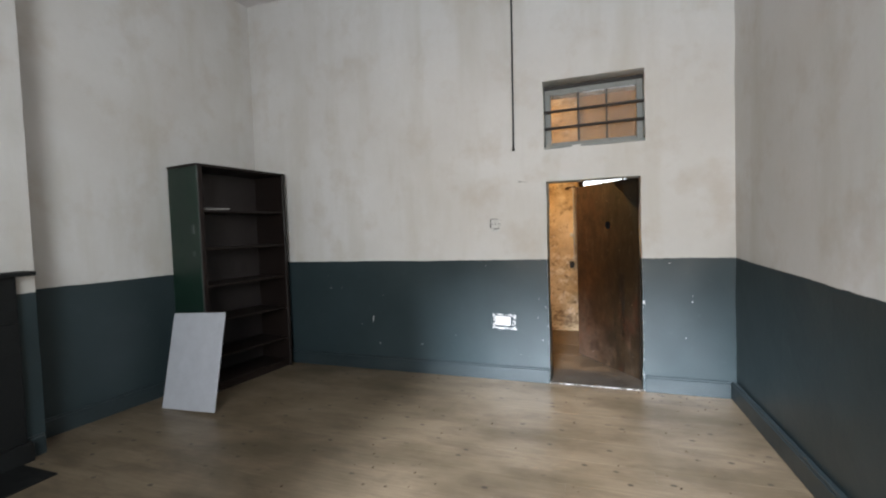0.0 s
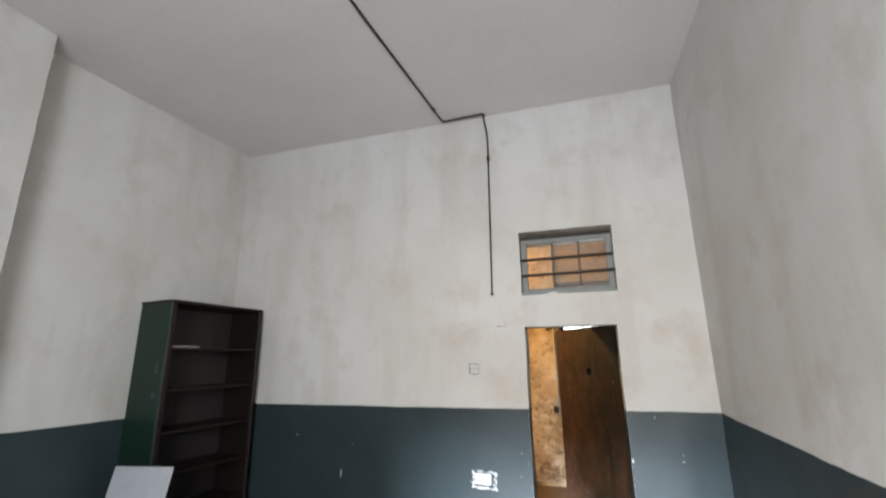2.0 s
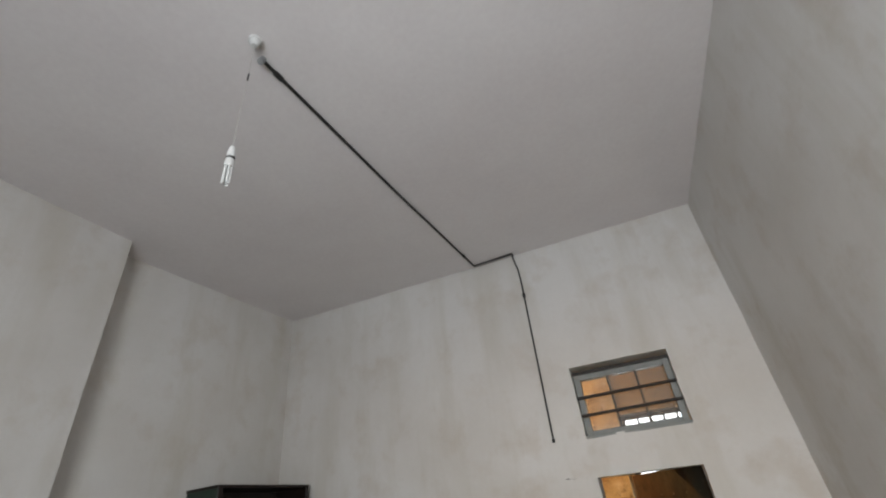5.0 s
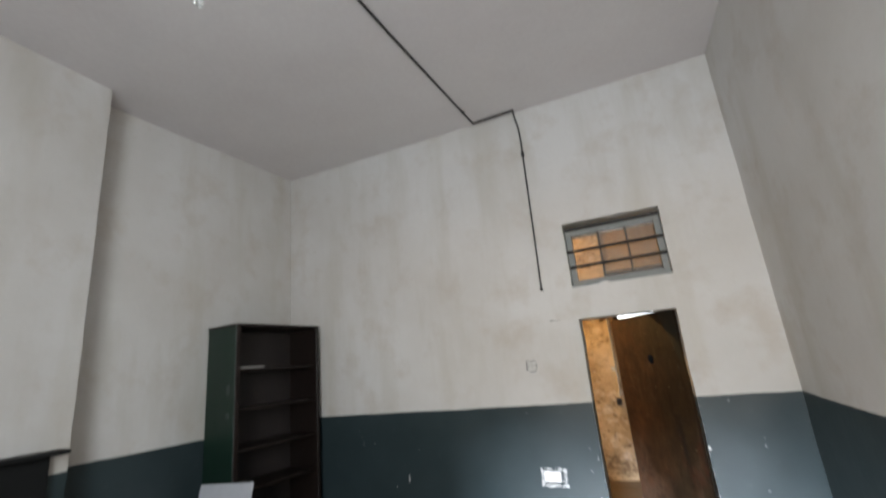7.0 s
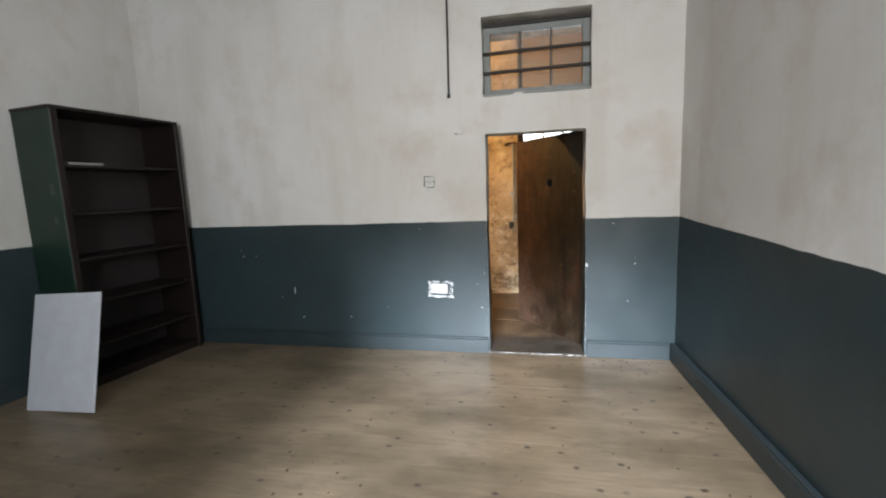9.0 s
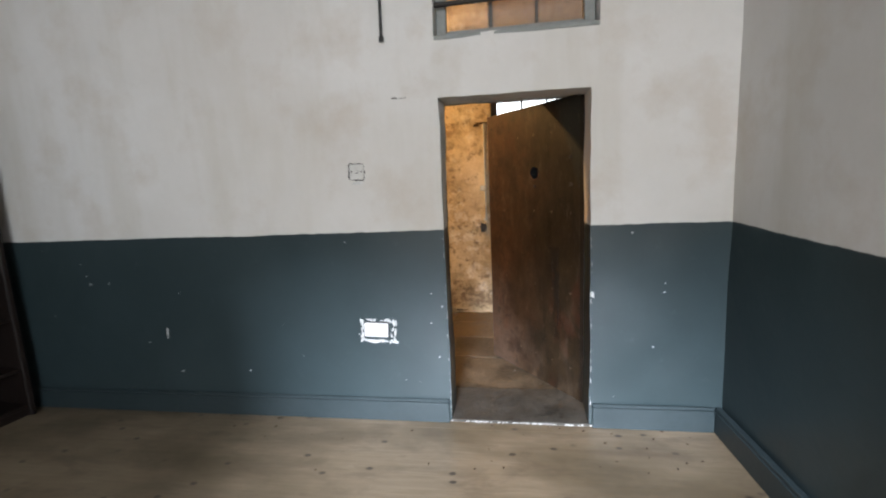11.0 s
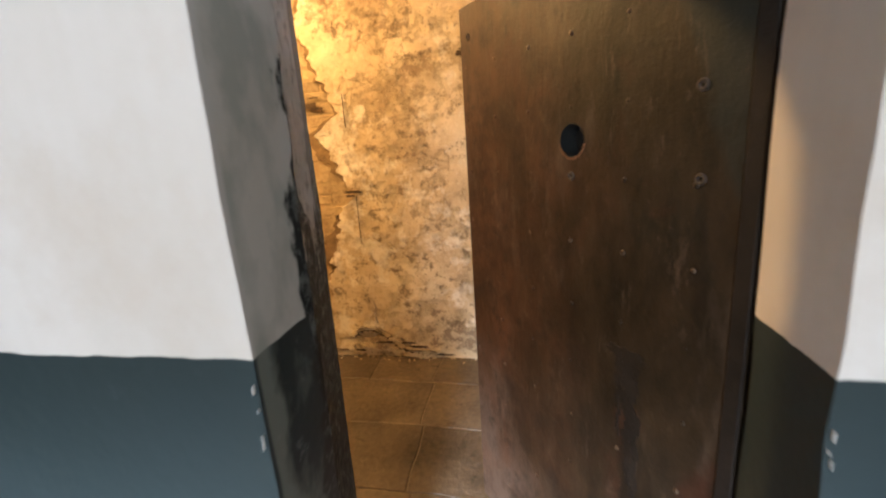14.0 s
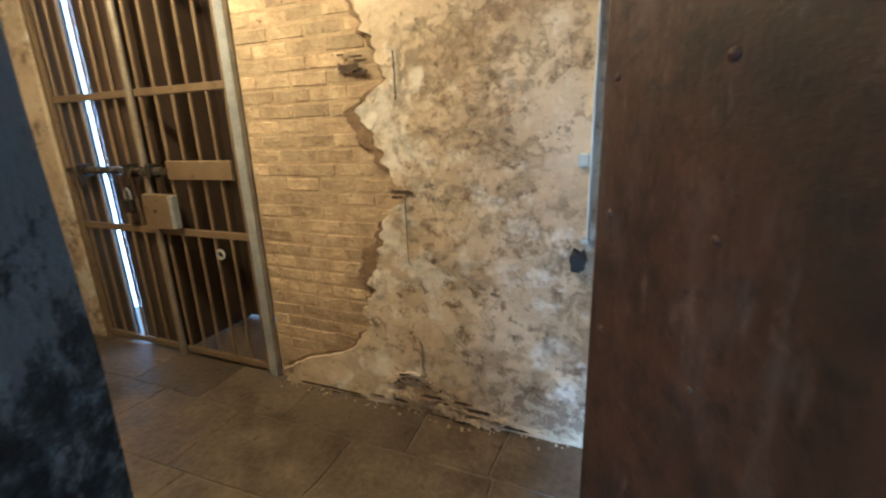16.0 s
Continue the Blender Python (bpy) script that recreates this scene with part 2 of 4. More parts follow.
def rusty_door(name):
    """Old brown door skin: rust streaks running down, scuffs, a shadow painted dark towards the hinge."""
    m, nt, bs = nodes_of(name)
    p = position(nt)
    n1 = noise_node(nt, p, 2.6, 7, 0.66, (1.2, 1.2, 0.7))
    run = noise_node(nt, p, 9, 6, 0.7, (2.2, 2.2, 0.16), 0.3)
    blot = noise_node(nt, p, 5, 8, 0.72)
    fine = noise_node(nt, p, 70, 4, 0.7)
    sep = nt.nodes.new("ShaderNodeSeparateXYZ")
    link(nt, p, sep.inputs[0])
    c = ramp(nt, n1, [(0.3, (0.026, 0.014, 0.0068)), (0.5, (0.048, 0.0225, 0.0112)), (0.7, (0.080, 0.038, 0.019))])
    c = mix(nt, ramp(nt, run, [(0.56, 0.0), (0.72, 0.4)]), c, (0.10, 0.043, 0.021))
    c = mix(nt, ramp(nt, run, [(0.28, 0.5), (0.40, 0.0)]), c, (0.02, 0.012, 0.008))
    low = maths(nt, "ADD", maths(nt, "MULTIPLY", sep.outputs["Z"], 0.5), maths(nt, "MULTIPLY", sep.outputs["X"], 0.55))
    low = maths(nt, "ADD", low, maths(nt, "SUBTRACT", noise_node(nt, p, 3.5, 6, 0.65), 0.5))
    c = mix(nt, ramp(nt, low, [(0.16, 0.7), (0.45, 0.0)]), c, (0.095, 0.066, 0.049))
    c = mix(nt, ramp(nt, blot, [(0.52, 0.0), (0.64, 0.75)]), c, (0.019, 0.011, 0.0075))
    rust = noise_node(nt, p, 4.1, 6, 0.65, (1.0, 1.0, 0.6))
    c = mix(nt, ramp(nt, rust, [(0.56, 0.0), (0.70, 0.5)]), c, (0.09, 0.031, 0.013))
    spot = noise_node(nt, p, 19, 7, 0.72)
    c = mix(nt, ramp(nt, spot, [(0.36, 0.7), (0.46, 0.0)]), c, (0.015, 0.0105, 0.0075))
    c = mix(nt, ramp(nt, spot, [(0.60, 0.0), (0.70, 0.3)]), c, (0.12, 0.07, 0.045))
    # a person's shadow over the hinge half, painted into the colour with noise
    hinge_shade = maths(nt, "ADD", sep.outputs["X"], maths(nt, "MULTIPLY", maths(nt, "SUBTRACT", noise_node(nt, p, 4.0, 6, 0.65), 0.5), 0.5))
    c = mix(nt, ramp(nt, hinge_shade, [(0.26, 0.0), (0.52, 0.9)]), c, mix(nt, ramp(nt, noise_node(nt, p, 8, 8, 0.72, (1.3, 1.3, 0.6)), [(0.38, 0.0), (0.66, 1.0)]), (0.0075, 0.006, 0.0036), (0.032, 0.0205, 0.0105)))
    c = mix(nt, ramp(nt, fine, [(0.66, 0.0), (0.75, 0.3)]), c, (0.10, 0.065, 0.042))
    # the darker top corner on the hinge side, and the grey bloom of bare metal below it
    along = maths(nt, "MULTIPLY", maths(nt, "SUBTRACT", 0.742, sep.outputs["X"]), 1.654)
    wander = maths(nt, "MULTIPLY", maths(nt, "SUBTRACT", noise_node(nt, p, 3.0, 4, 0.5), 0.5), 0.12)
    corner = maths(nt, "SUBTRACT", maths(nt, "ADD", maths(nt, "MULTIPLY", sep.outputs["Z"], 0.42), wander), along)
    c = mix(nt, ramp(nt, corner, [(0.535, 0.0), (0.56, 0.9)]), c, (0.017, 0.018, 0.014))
    bare = maths(nt, "ADD", noise_node(nt, p, 2.4, 7, 0.68, (1.5, 1.5, 0.5)), maths(nt, "MULTIPLY", noise_node(nt, p, 13, 6, 0.7, (1.6, 1.6, 0.4)), 0.35))
    c = mix(nt, ramp(nt, bare, [(0.72, 0.0), (0.86, 0.35)]), c, (0.13, 0.095, 0.07))
    scratch = noise_node(nt, p, 17, 8, 0.75, (1.3, 1.3, 0.45), 0.5)
    c = mix(nt, ramp(nt, scratch, [(0.58, 0.0), (0.68, 0.4)]), c, (0.12, 0.078, 0.05))
    c = mix(nt, ramp(nt, scratch, [(0.35, 0.6), (0.43, 0.0)]), c, (0.014, 0.009, 0.006))
    ruddy = noise_node(nt, p, 3.3, 5, 0.6, (1.2, 1.2, 0.8), 0.3)
    c = mix(nt, ramp(nt, ruddy, [(0.58, 0.0), (0.68, 0.4)]), c, (0.066, 0.022, 0.012))
    link(nt, c, bs.inputs["Base Color"])
    link(nt, ramp(nt, blot, [(0.3, 0.38), (0.7, 0.6)]), bs.inputs["Roughness"])
    bs.inputs["Specular IOR Level"].default_value = 0.24
    bump(nt, bs, maths(nt, "ADD", maths(nt, "MULTIPLY", fine, 0.3), maths(nt, "ADD", maths(nt, "MULTIPLY", run, 0.4), blot)), 0.4, 0.008)
    return m


def floor_board(name):
    """Bare scrubbed pine: long grain, knots, spilt stains."""
    m, nt, bs = nodes_of(name)
    p = position(nt)
    info = nt.nodes.new("ShaderNodeObjectInfo")
    off = nt.nodes.new("ShaderNodeVectorMath")
    off.operation = "SCALE"
    comb = nt.nodes.new("ShaderNodeCombineXYZ")
    for s in comb.inputs:
        link(nt, info.outputs["Random"], s)
    link(nt, comb.outputs[0], off.inputs[0])
    off.inputs["Scale"].default_value = 37.0
    add = nt.nodes.new("ShaderNodeVectorMath")
    link(nt, p, add.inputs[0])
    link(nt, off.outputs[0], add.inputs[1])
    q = add.outputs[0]
    grain = noise_node(nt, q, 9, 6, 0.62, (0.35, 6.0, 1.0), 0.8)
    c = ramp(nt, grain, [(0.25, (0.172, 0.130, 0.084)), (0.55, (0.230, 0.177, 0.119)), (0.8, (0.280, 0.222, 0.156))])
    tone = maths(nt, "ADD", maths(nt, "MULTIPLY", info.outputs["Random"], 0.07), 0.965)
    c = mix(nt, 1.0, c, tone, "MULTIPLY")
    stain = noise_node(nt, p, 1.1, 5, 0.6, (0.8, 1.4, 1.0))
    c = mix(nt, ramp(nt, stain, [(0.42, 0.0), (0.64, 0.8)]), c, (0.085, 0.064, 0.037))
    smear = noise_node(nt, p, 4.5, 6, 0.7, (0.5, 1.5, 1.0), 0.5)
    c = mix(nt, ramp(nt, smear, [(0.50, 0.0), (0.68, 0.55)]), c, (0.088, 0.062, 0.042))
    knot = nt.nodes.new("ShaderNodeTexVoronoi")
    knot.voronoi_dimensions = "2D"
    mp = nt.nodes.new("ShaderNodeMapping")
    mp.inputs["Scale"].default_value = (0.62, 1.0, 1.0)
    link(nt, p, mp.inputs["Vector"])
    link(nt, mp.outputs[0], knot.inputs["Vector"])
    knot.inputs["Scale"].default_value = 4.8
    ring = maths(nt, "ADD", knot.outputs["Distance"], maths(nt, "MULTIPLY", maths(nt, "SUBTRACT", noise_node(nt, p, 26, 3), 0.5), 0.06))
    some = ramp(nt, noise_node(nt, p, 2.1, 3), [(0.42, 0.2), (0.52, 1.0)])
    c = mix(nt, maths(nt, "MULTIPLY", ramp(nt, ring, [(0.035, 1.0), (0.072, 0.0)]), some), c, (0.05, 0.036, 0.026))
    link(nt, c, bs.inputs["Base Color"])
    link(nt, ramp(nt, stain, [(0.3, 0.30), (0.7, 0.48)]), bs.inputs["Roughness"])
    bump(nt, bs, grain, 0.12, 0.004)
    return m


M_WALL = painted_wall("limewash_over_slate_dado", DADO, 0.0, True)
M_WALL_R = painted_wall("limewash_over_sloping_dado", DADO, 0.028)
M_WALL_L = painted_wall("limewash_over_low_dado", 1.135)
M_CEIL = surface("ceiling_distemper", (0.645, 0.605, 0.61), (0.73, 0.70, 0.70), 1.1, (0.85, 0.9), 0, 26, 0.08)
M_PLASTER = old_plaster("bare_passage_plaster")
M_REVEAL = flaking_reveal("flaking_reveal_wash")
M_BOARD = floor_board("scrubbed_pine_board")
M_TRIM = surface("slate_gloss_trim", (0.020, 0.031, 0.035), (0.030, 0.043, 0.048), 5, (0.34, 0.46), 0, 40, 0.1)
M_CRUMB_SHADE = surface("crumb_and_hole_shade", (0.035, 0.022, 0.013), (0.10, 0.066, 0.04), 30, (0.9, 0.95), 0, 60, 0.9)
M_GAP = surface("dark_gap", (0.01, 0.008, 0.006), (0.025, 0.02, 0.015), 8, (0.9, 0.95))
M_BRICK = surface("limewashed_brick", (0.23, 0.16, 0.085), (0.54, 0.43, 0.26), 9, (0.75, 0.9), 0, 38, 1.0, None, 0.55, 0.3, (0.16, 0.105, 0.06))
M_RENDER = surface("brown_undercoat", (0.09, 0.057, 0.026), (0.27, 0.185, 0.095), 16, (0.8, 0.92), 0, 60, 1.0)
M_MORTAR = surface("lime_mortar", (0.26, 0.185, 0.10), (0.47, 0.365, 0.21), 18, (0.85, 0.95), 0, 70, 0.8)
M_FLAG = surface("worn_flagstone", (0.012, 0.009, 0.006), (0.150, 0.114, 0.076), 3.6, (0.34, 0.62), 0, 30, 0.6, None, 0.5, 0.5, (0.035, 0.027, 0.018))
M_SILL = surface("damp_grey_sill_stone", (0.020, 0.018, 0.015), (0.085, 0.076, 0.064), 5.0, (0.3, 0.55), 0, 34, 0.5, None, 0, 0.5, (0.028, 0.023, 0.018))
M_JOINT = surface("pale_joint", (0.045, 0.034, 0.022), (0.24, 0.20, 0.145), 5, (0.8, 0.9), 0, 60, 0.4)
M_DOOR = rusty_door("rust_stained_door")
M_DOOREDGE = surface("dark_door_edge", (0.022, 0.014, 0.010), (0.045, 0.030, 0.02), 8, (0.6, 0.8))
M_STUD = surface("worn_stud", (0.07, 0.045, 0.028), (0.14, 0.095, 0.062), 60, (0.3, 0.45), 0.5, 90, 0.2)
M_RUST = surface("orange_rust", (0.05, 0.022, 0.010), (0.12, 0.05, 0.02), 60, (0.7, 0.85), 0, 120, 0.5)
M_GREASE_SHADE = surface("black_grease_and_shade", (0.008, 0.006, 0.0045), (0.018, 0.012, 0.008), 20, (0.5, 0.7), 0, 60, 0.2, None, 0, 0.25)
M_IRON = surface("dark_iron", (0.016, 0.014, 0.013), (0.04, 0.034, 0.03), 12, (0.45, 0.65), 0.4, 60, 0.3)
M_GATE = surface("buff_painted_iron", (0.125, 0.088, 0.044), (0.21, 0.152, 0.08), 7, (0.4, 0.6), 0.1, 50, 0.25, None, 0, 0.5, (0.085, 0.055, 0.03))
M_BOLT = surface("polished_bolt_steel", (0.10, 0.095, 0.085), (0.30, 0.28, 0.25), 14, (0.18, 0.35), 0.9, 60, 0.2)
# the blue daylight on the strip is put into this colour
M_STRIP = surface("daylit_blue_strip", (0.42, 0.47, 0.50), (0.60, 0.65, 0.68), 9, (0.4, 0.55), 0, 50, 0.15)
M_POST = surface("worn_post_paint", (0.15, 0.115, 0.07), (0.30, 0.27, 0.22), 11, (0.35, 0.55), 0.3, 50, 0.25)
M_STEEL = surface("worn_grey_steel", (0.24, 0.25, 0.26), (0.44, 0.45, 0.46), 10, (0.3, 0.5), 0.3, 50, 0.2)
M_WINFRAME = surface("grey_window_paint", (0.18, 0.19, 0.185), (0.28, 0.29, 0.28), 9, (0.5, 0.65), 0, 50, 0.2, None, 0, 0.5, (0.16, 0.17, 0.17))
# sash paint in a shaded copy, for bars seen against the light
M_MULLION = surface("backlit_sash_shade", (0.055, 0.052, 0.045), (0.11, 0.105, 0.09), 9, (0.5, 0.65), 0, 50, 0.2)
M_BLACK = surface("black_conduit", (0.008, 0.008, 0.008), (0.018, 0.017, 0.016), 12, (0.35, 0.5))
M_LABEL = plain("faded_label", (0.06, 0.075, 0.068), 0.7)
M_GREEN = surface("dark_green_paint", (0.0025, 0.015, 0.009), (0.005, 0.025, 0.0145), 4, (0.4, 0.55), 0, 40, 0.1)
M_BROWN = surface("dark_brown_stain", (0.0085, 0.005, 0.004), (0.017, 0.0105, 0.0085), 5, (0.45, 0.6), 0, 40, 0.12, (1, 1, 0.3), 0, 0.3)
M_BACK = surface("shelf_back_panel", (0.021, 0.016, 0.015), (0.037, 0.029, 0.027), 4, (0.5, 0.65), 0, 40, 0.1, (1, 1, 0.3))
M_PANEL = plain("white_melamine", (0.50, 0.51, 0.545), 0.45)
M_PLASTIC = plain("white_plastic", (0.64, 0.64, 0.63), 0.35)
M_AGED = surface("aged_plastic", (0.50, 0.49, 0.465), (0.62, 0.61, 0.59), 12, (0.45, 0.6), 0, 60, 0.1)
M_CHALK = surface("broken_white_plaster", (0.38, 0.38, 0.375), (0.66, 0.66, 0.65), 25, (0.8, 0.9), 0, 90, 0.6)
M_SOOT = surface("black_leaded_iron", (0.005, 0.0055, 0.0055), (0.011, 0.012, 0.012), 6, (0.6, 0.75), 0, 50, 0.15, None, 0, 0.25)
M_PAPER = plain("grey_paper", (0.42, 0.40, 0.38), 0.7)
M_PLANK = surface("brown_plank", (0.03, 0.018, 0.010), (0.07, 0.044, 0.025), 5, (0.6, 0.75), 0, 40, 0.2, (2, 2, 0.3))


def glass(name, tint, haze):
    m, nt, bs = nodes_of(name)
    nt.nodes.remove(bs)
    out = nt.nodes["Material Output"]
    tr, df, mx = (nt.nodes.new(k) for k in ("ShaderNodeBsdfTransparent", "ShaderNodeBsdfDiffuse", "ShaderNodeMixShader"))
    tr.inputs[0].default_value, df.inputs[0].default_value = (*tint, 1), (0.6, 0.58, 0.54, 1)
    f = ramp(nt, noise_node(nt, position(nt), 7, 5, 0.65), [(0.3, haze * 0.5), (0.75, haze * 1.7)])
    link(nt, f, mx.inputs[0])
    gl, mx2, fr = (nt.nodes.new(k) for k in ("ShaderNodeBsdfGlossy", "ShaderNodeMixShader", "ShaderNodeFresnel"))
    gl.inputs["Roughness"].default_value = 0.05
    link(nt, fr.outputs[0], mx2.inputs[0])
    link(nt, tr.outputs[0], mx.inputs[1]), link(nt, df.outputs[0], mx.inputs[2])
    link(nt, mx.outputs[0], mx2.inputs[1]), link(nt, gl.outputs[0], mx2.inputs[2])
    link(nt, mx2.outputs[0], out.inputs[0])
    return m


M_GLASS = glass("dusty_glass", (0.97, 0.96, 0.94), 0.13)


def glow(name, colour, strength):
    m, nt, bs = nodes_of(name)
    bs.inputs["Base Color"].default_value = (0.0, 0.0, 0.0, 1)
    bs.inputs["Emission Color"].default_value, bs.inputs["Emission Strength"].default_value = (*colour, 1), strength
    return m


M_DAY = glow("overcast_daylight", (0.86, 0.93, 1.0), 4.5)
M_BULB = glow("warm_lit_bulb", (1.0, 0.65, 0.3), 20.0)


# ---- shapes ----
def box(bm, x0, y0, z0, x1, y1, z1, bevel=0.0, m=None):
    r = bmesh.ops.create_cube(bm, size=1.0)["verts"]
    bmesh.ops.scale(bm, vec=(x1 - x0, y1 - y0, z1 - z0), verts=r)
    bmesh.ops.translate(bm, vec=((x0 + x1) / 2, (y0 + y1) / 2, (z0 + z1) / 2), verts=r)
    if bevel:
        es = list({e for v in r for e in v.link_edges})
        r = list({v for f in bmesh.ops.bevel(bm, geom=es, offset=bevel, segments=1, affect="EDGES", clamp_overlap=True)["faces"] for v in f.verts} | {v for v in r if v.is_valid})
    if m is not None:
        bmesh.ops.transform(bm, matrix=m, verts=r)
    return bm


def rod(bm, a, b, r, seg=12, r2=None):
    a, b = Vector(a), Vector(b)
    m = Matrix.Translation((a + b) / 2) @ (b - a).to_track_quat("Z", "Y").to_matrix().to_4x4()
    bmesh.ops.create_cone(bm, cap_ends=True, segments=seg, radius1=r, radius2=r if r2 is None else r2, depth=(b - a).length, matrix=m)
    return bm


def smooth(ob, angle=35):
    for f in ob.data.polygons:
        f.use_smooth = True
    ob.data.set_sharp_from_angle(angle=radians(angle))
    return ob


def obj(name, bm, material):
    me = bpy.data.meshes.new(name)
    bm.normal_update()
    bm.to_mesh(me)
    bm.free()
    me.materials.append(material)
    return new(name, me)


def part(name, bm, material, parent, label=""):
    ob = obj(name, bm, material)
    ob.parent = parent
    return tagged(ob, label)


def B(*a, **k):
    return box(bmesh.new(), *a, **k)


def R(*a, **k):
    return rod(bmesh.new(), *a, **k)


def thing(name, m, label, category, group="", kind=""):
    ob = new(name)
    ob.matrix_world = m
    return tagged(ob, label, category, group, kind)


def tube(name, pts, r, material, parent=None, res=2):
    c = bpy.data.curves.new(name, "CURVE")
    c.dimensions, c.bevel_depth, c.bevel_resolution = "3D", r, res
    s = c.splines.new("POLY")
    s.points.add(len(pts) - 1)
    for q, p in zip(s.points, pts):
        q.co = (*p, 1)
    tmp = bpy.data.objects.new(name, c)
    scene.collection.objects.link(tmp)
    me = bpy.data.meshes.new_from_object(tmp.evaluated_get(bpy.context.evaluated_depsgraph_get()))
    bpy.data.objects.remove(tmp)
    bpy.data.curves.remove(c)
    me.materials.clear()
    me.materials.append(material)
    ob = new(name, me)
    ob.parent = parent
    return smooth(ob, 60)


def ragged(bm, cx, cz, rx, rz, y, t, seed, n=22, rough=0.25):
    """A thin flake with a broken outline, flat on the door wall."""
    rnd = random.Random(seed)
    pts = []
    for i in range(n):
        a = 2 * math.pi * i / n
        k = 1 + rnd.uniform(-rough, rough)
        ca, sa = math.cos(a), math.sin(a)
        q = max(abs(ca), abs(sa)) ** 0.75
        pts.append((cx + rx * ca / q * k, cz + rz * sa / q * k))
    f = [bm.verts.new((x, y - t, z)) for x, z in pts]
    b = [bm.verts.new((x, y, z)) for x, z in pts]
    bm.faces.new(f)
    for i in range(n):
        bm.faces.new([f[i], f[(i + 1) % n], b[(i + 1) % n], b[i]])
    return bm


def slab(name, u0, u1, z0, z1, place, material, holes=(), label="", step=0.0, wobble=0.0, depth=1.0):
    """A wall with openings through it. place(u, w, z) gives the world point, w 0 at the front and 1 at the back.
    A hole is u0, u1, z0, z1 at the front and, where it differs, at the back."""
    us, zs = sorted({u0, u1, *[h[0] for h in holes], *[h[1] for h in holes]}), sorted({z0, z1, *[h[2] for h in holes], *[h[3] for h in holes]})

    def cut(vals):
        if not step:
            return vals
        out = []
        for a, b in zip(vals, vals[1:]):
            n = max(1, round((b - a) / step))
            out += [a + (b - a) * i / n for i in range(n)]
        return out + [vals[-1]]
    us, zs = cut(us), cut(zs)
    bm = bmesh.new()
    vs = {}

    def inside(u, z):
        return any(h[0] < u < h[1] and h[2] < z < h[3] for h in holes)

    def vert(i, j, w):
        if (i, j, w) not in vs:
            u, z = us[i], zs[j]
            if w:
                for h in holes:
                    if len(h) == 8 and h[0] <= u <= h[1] and h[2] <= z <= h[3]:
                        u = h[4] + (u - h[0]) / (h[1] - h[0]) * (h[5] - h[4])
                        z = h[6] + (z - h[2]) / (h[3] - h[2]) * (h[7] - h[6])
            p = Vector(place(u, w, z))
            if wobble:
                p += wobble * Vector((noise.noise(p * 3.1), noise.noise(p * 3.1 + Vector((9, 0, 0))), 0))
                p += 0.5 * wobble * Vector((noise.noise(p * 13), noise.noise(p * 13 + Vector((5, 0, 0))), noise.noise(p * 13 + Vector((0, 7, 0)))))
            vs[i, j, w] = bm.verts.new(p)
        return vs[i, j, w]
    n, k = len(us) - 1, len(zs) - 1
    solid = {(i, j): not inside((us[i] + us[i + 1]) / 2, (zs[j] + zs[j + 1]) / 2) for i in range(n) for j in range(k)}
    for (i, j), s in solid.items():
        if not s:
            continue
        for w in (0, 1):
            bm.faces.new([vert(i, j, w), vert(i + 1, j, w), vert(i + 1, j + 1, w), vert(i, j + 1, w)])
        for di, dj, a, b in ((-1, 0, (i, j), (i, j + 1)), (1, 0, (i + 1, j), (i + 1, j + 1)), (0, -1, (i, j), (i + 1, j)), (0, 1, (i, j + 1), (i + 1, j + 1))):
            if not solid.get((i + di, j + dj), False):
                bm.faces.new([vert(*a, 0), vert(*b, 0), vert(*b, 1), vert(*a, 1)])
    bmesh.ops.recalc_face_normals(bm, faces=bm.faces)
    ob = obj(name, bm, material)
    return tagged(ob, label, "wall", kind="structure")


# ---- plan ----
XL, XR, YB, YD, ZC = -3.43, 1.437, -1.75, 4.155, 4.145
SKEW_L, SKEW_R = 0.08, 0.026
XLB, XRB = XL - SKEW_L * (YD - YB), XR + SKEW_R * (YD - YB)
YM, YP, YF, ZP = 4.365, 4.70, 6.40, 3.6
DL, DR, DT = -0.07, 0.735, 1.895

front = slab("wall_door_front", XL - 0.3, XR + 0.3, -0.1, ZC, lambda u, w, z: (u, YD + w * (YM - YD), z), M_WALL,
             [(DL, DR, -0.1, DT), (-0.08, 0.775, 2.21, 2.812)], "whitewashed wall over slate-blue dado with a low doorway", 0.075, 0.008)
smooth(front, 40)

back = slab("wall_door_back", -6.2, 3.2, -0.1, ZP + 0.6, lambda u, w, z: (u, YM + 0.003 + w * (YP - YM), z), M_PLASTER,
            [(-0.10, 0.81, -0.1, 1.915, -0.205, 0.83, -0.1, 1.94), (-0.08, 0.775, 2.21, 2.786, -0.18, 0.875, 2.15, 2.786)],
            "bare plastered passage side of the thick doorway wall", 0.2, 0.008)
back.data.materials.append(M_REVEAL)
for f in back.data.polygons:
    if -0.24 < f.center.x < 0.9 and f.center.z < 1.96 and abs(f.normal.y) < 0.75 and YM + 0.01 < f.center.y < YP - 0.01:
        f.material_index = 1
slab("wall_left", YB, YD, -0.1, ZC, lambda u, w, z: (XL - SKEW_L * (YD - u) - w * 0.3, u, z), M_WALL_L, [], "whitewashed wall over slate-blue dado beside the chimney breast", 0.3, 0.006)
slab("wall_right", YB, YD, -0.1, ZC, lambda u, w, z: (XR + SKEW_R * (YD - u) + w * 0.3, u, z), M_WALL_R, [], "whitewashed plain wall over slate-blue dado", 0.3, 0.006)
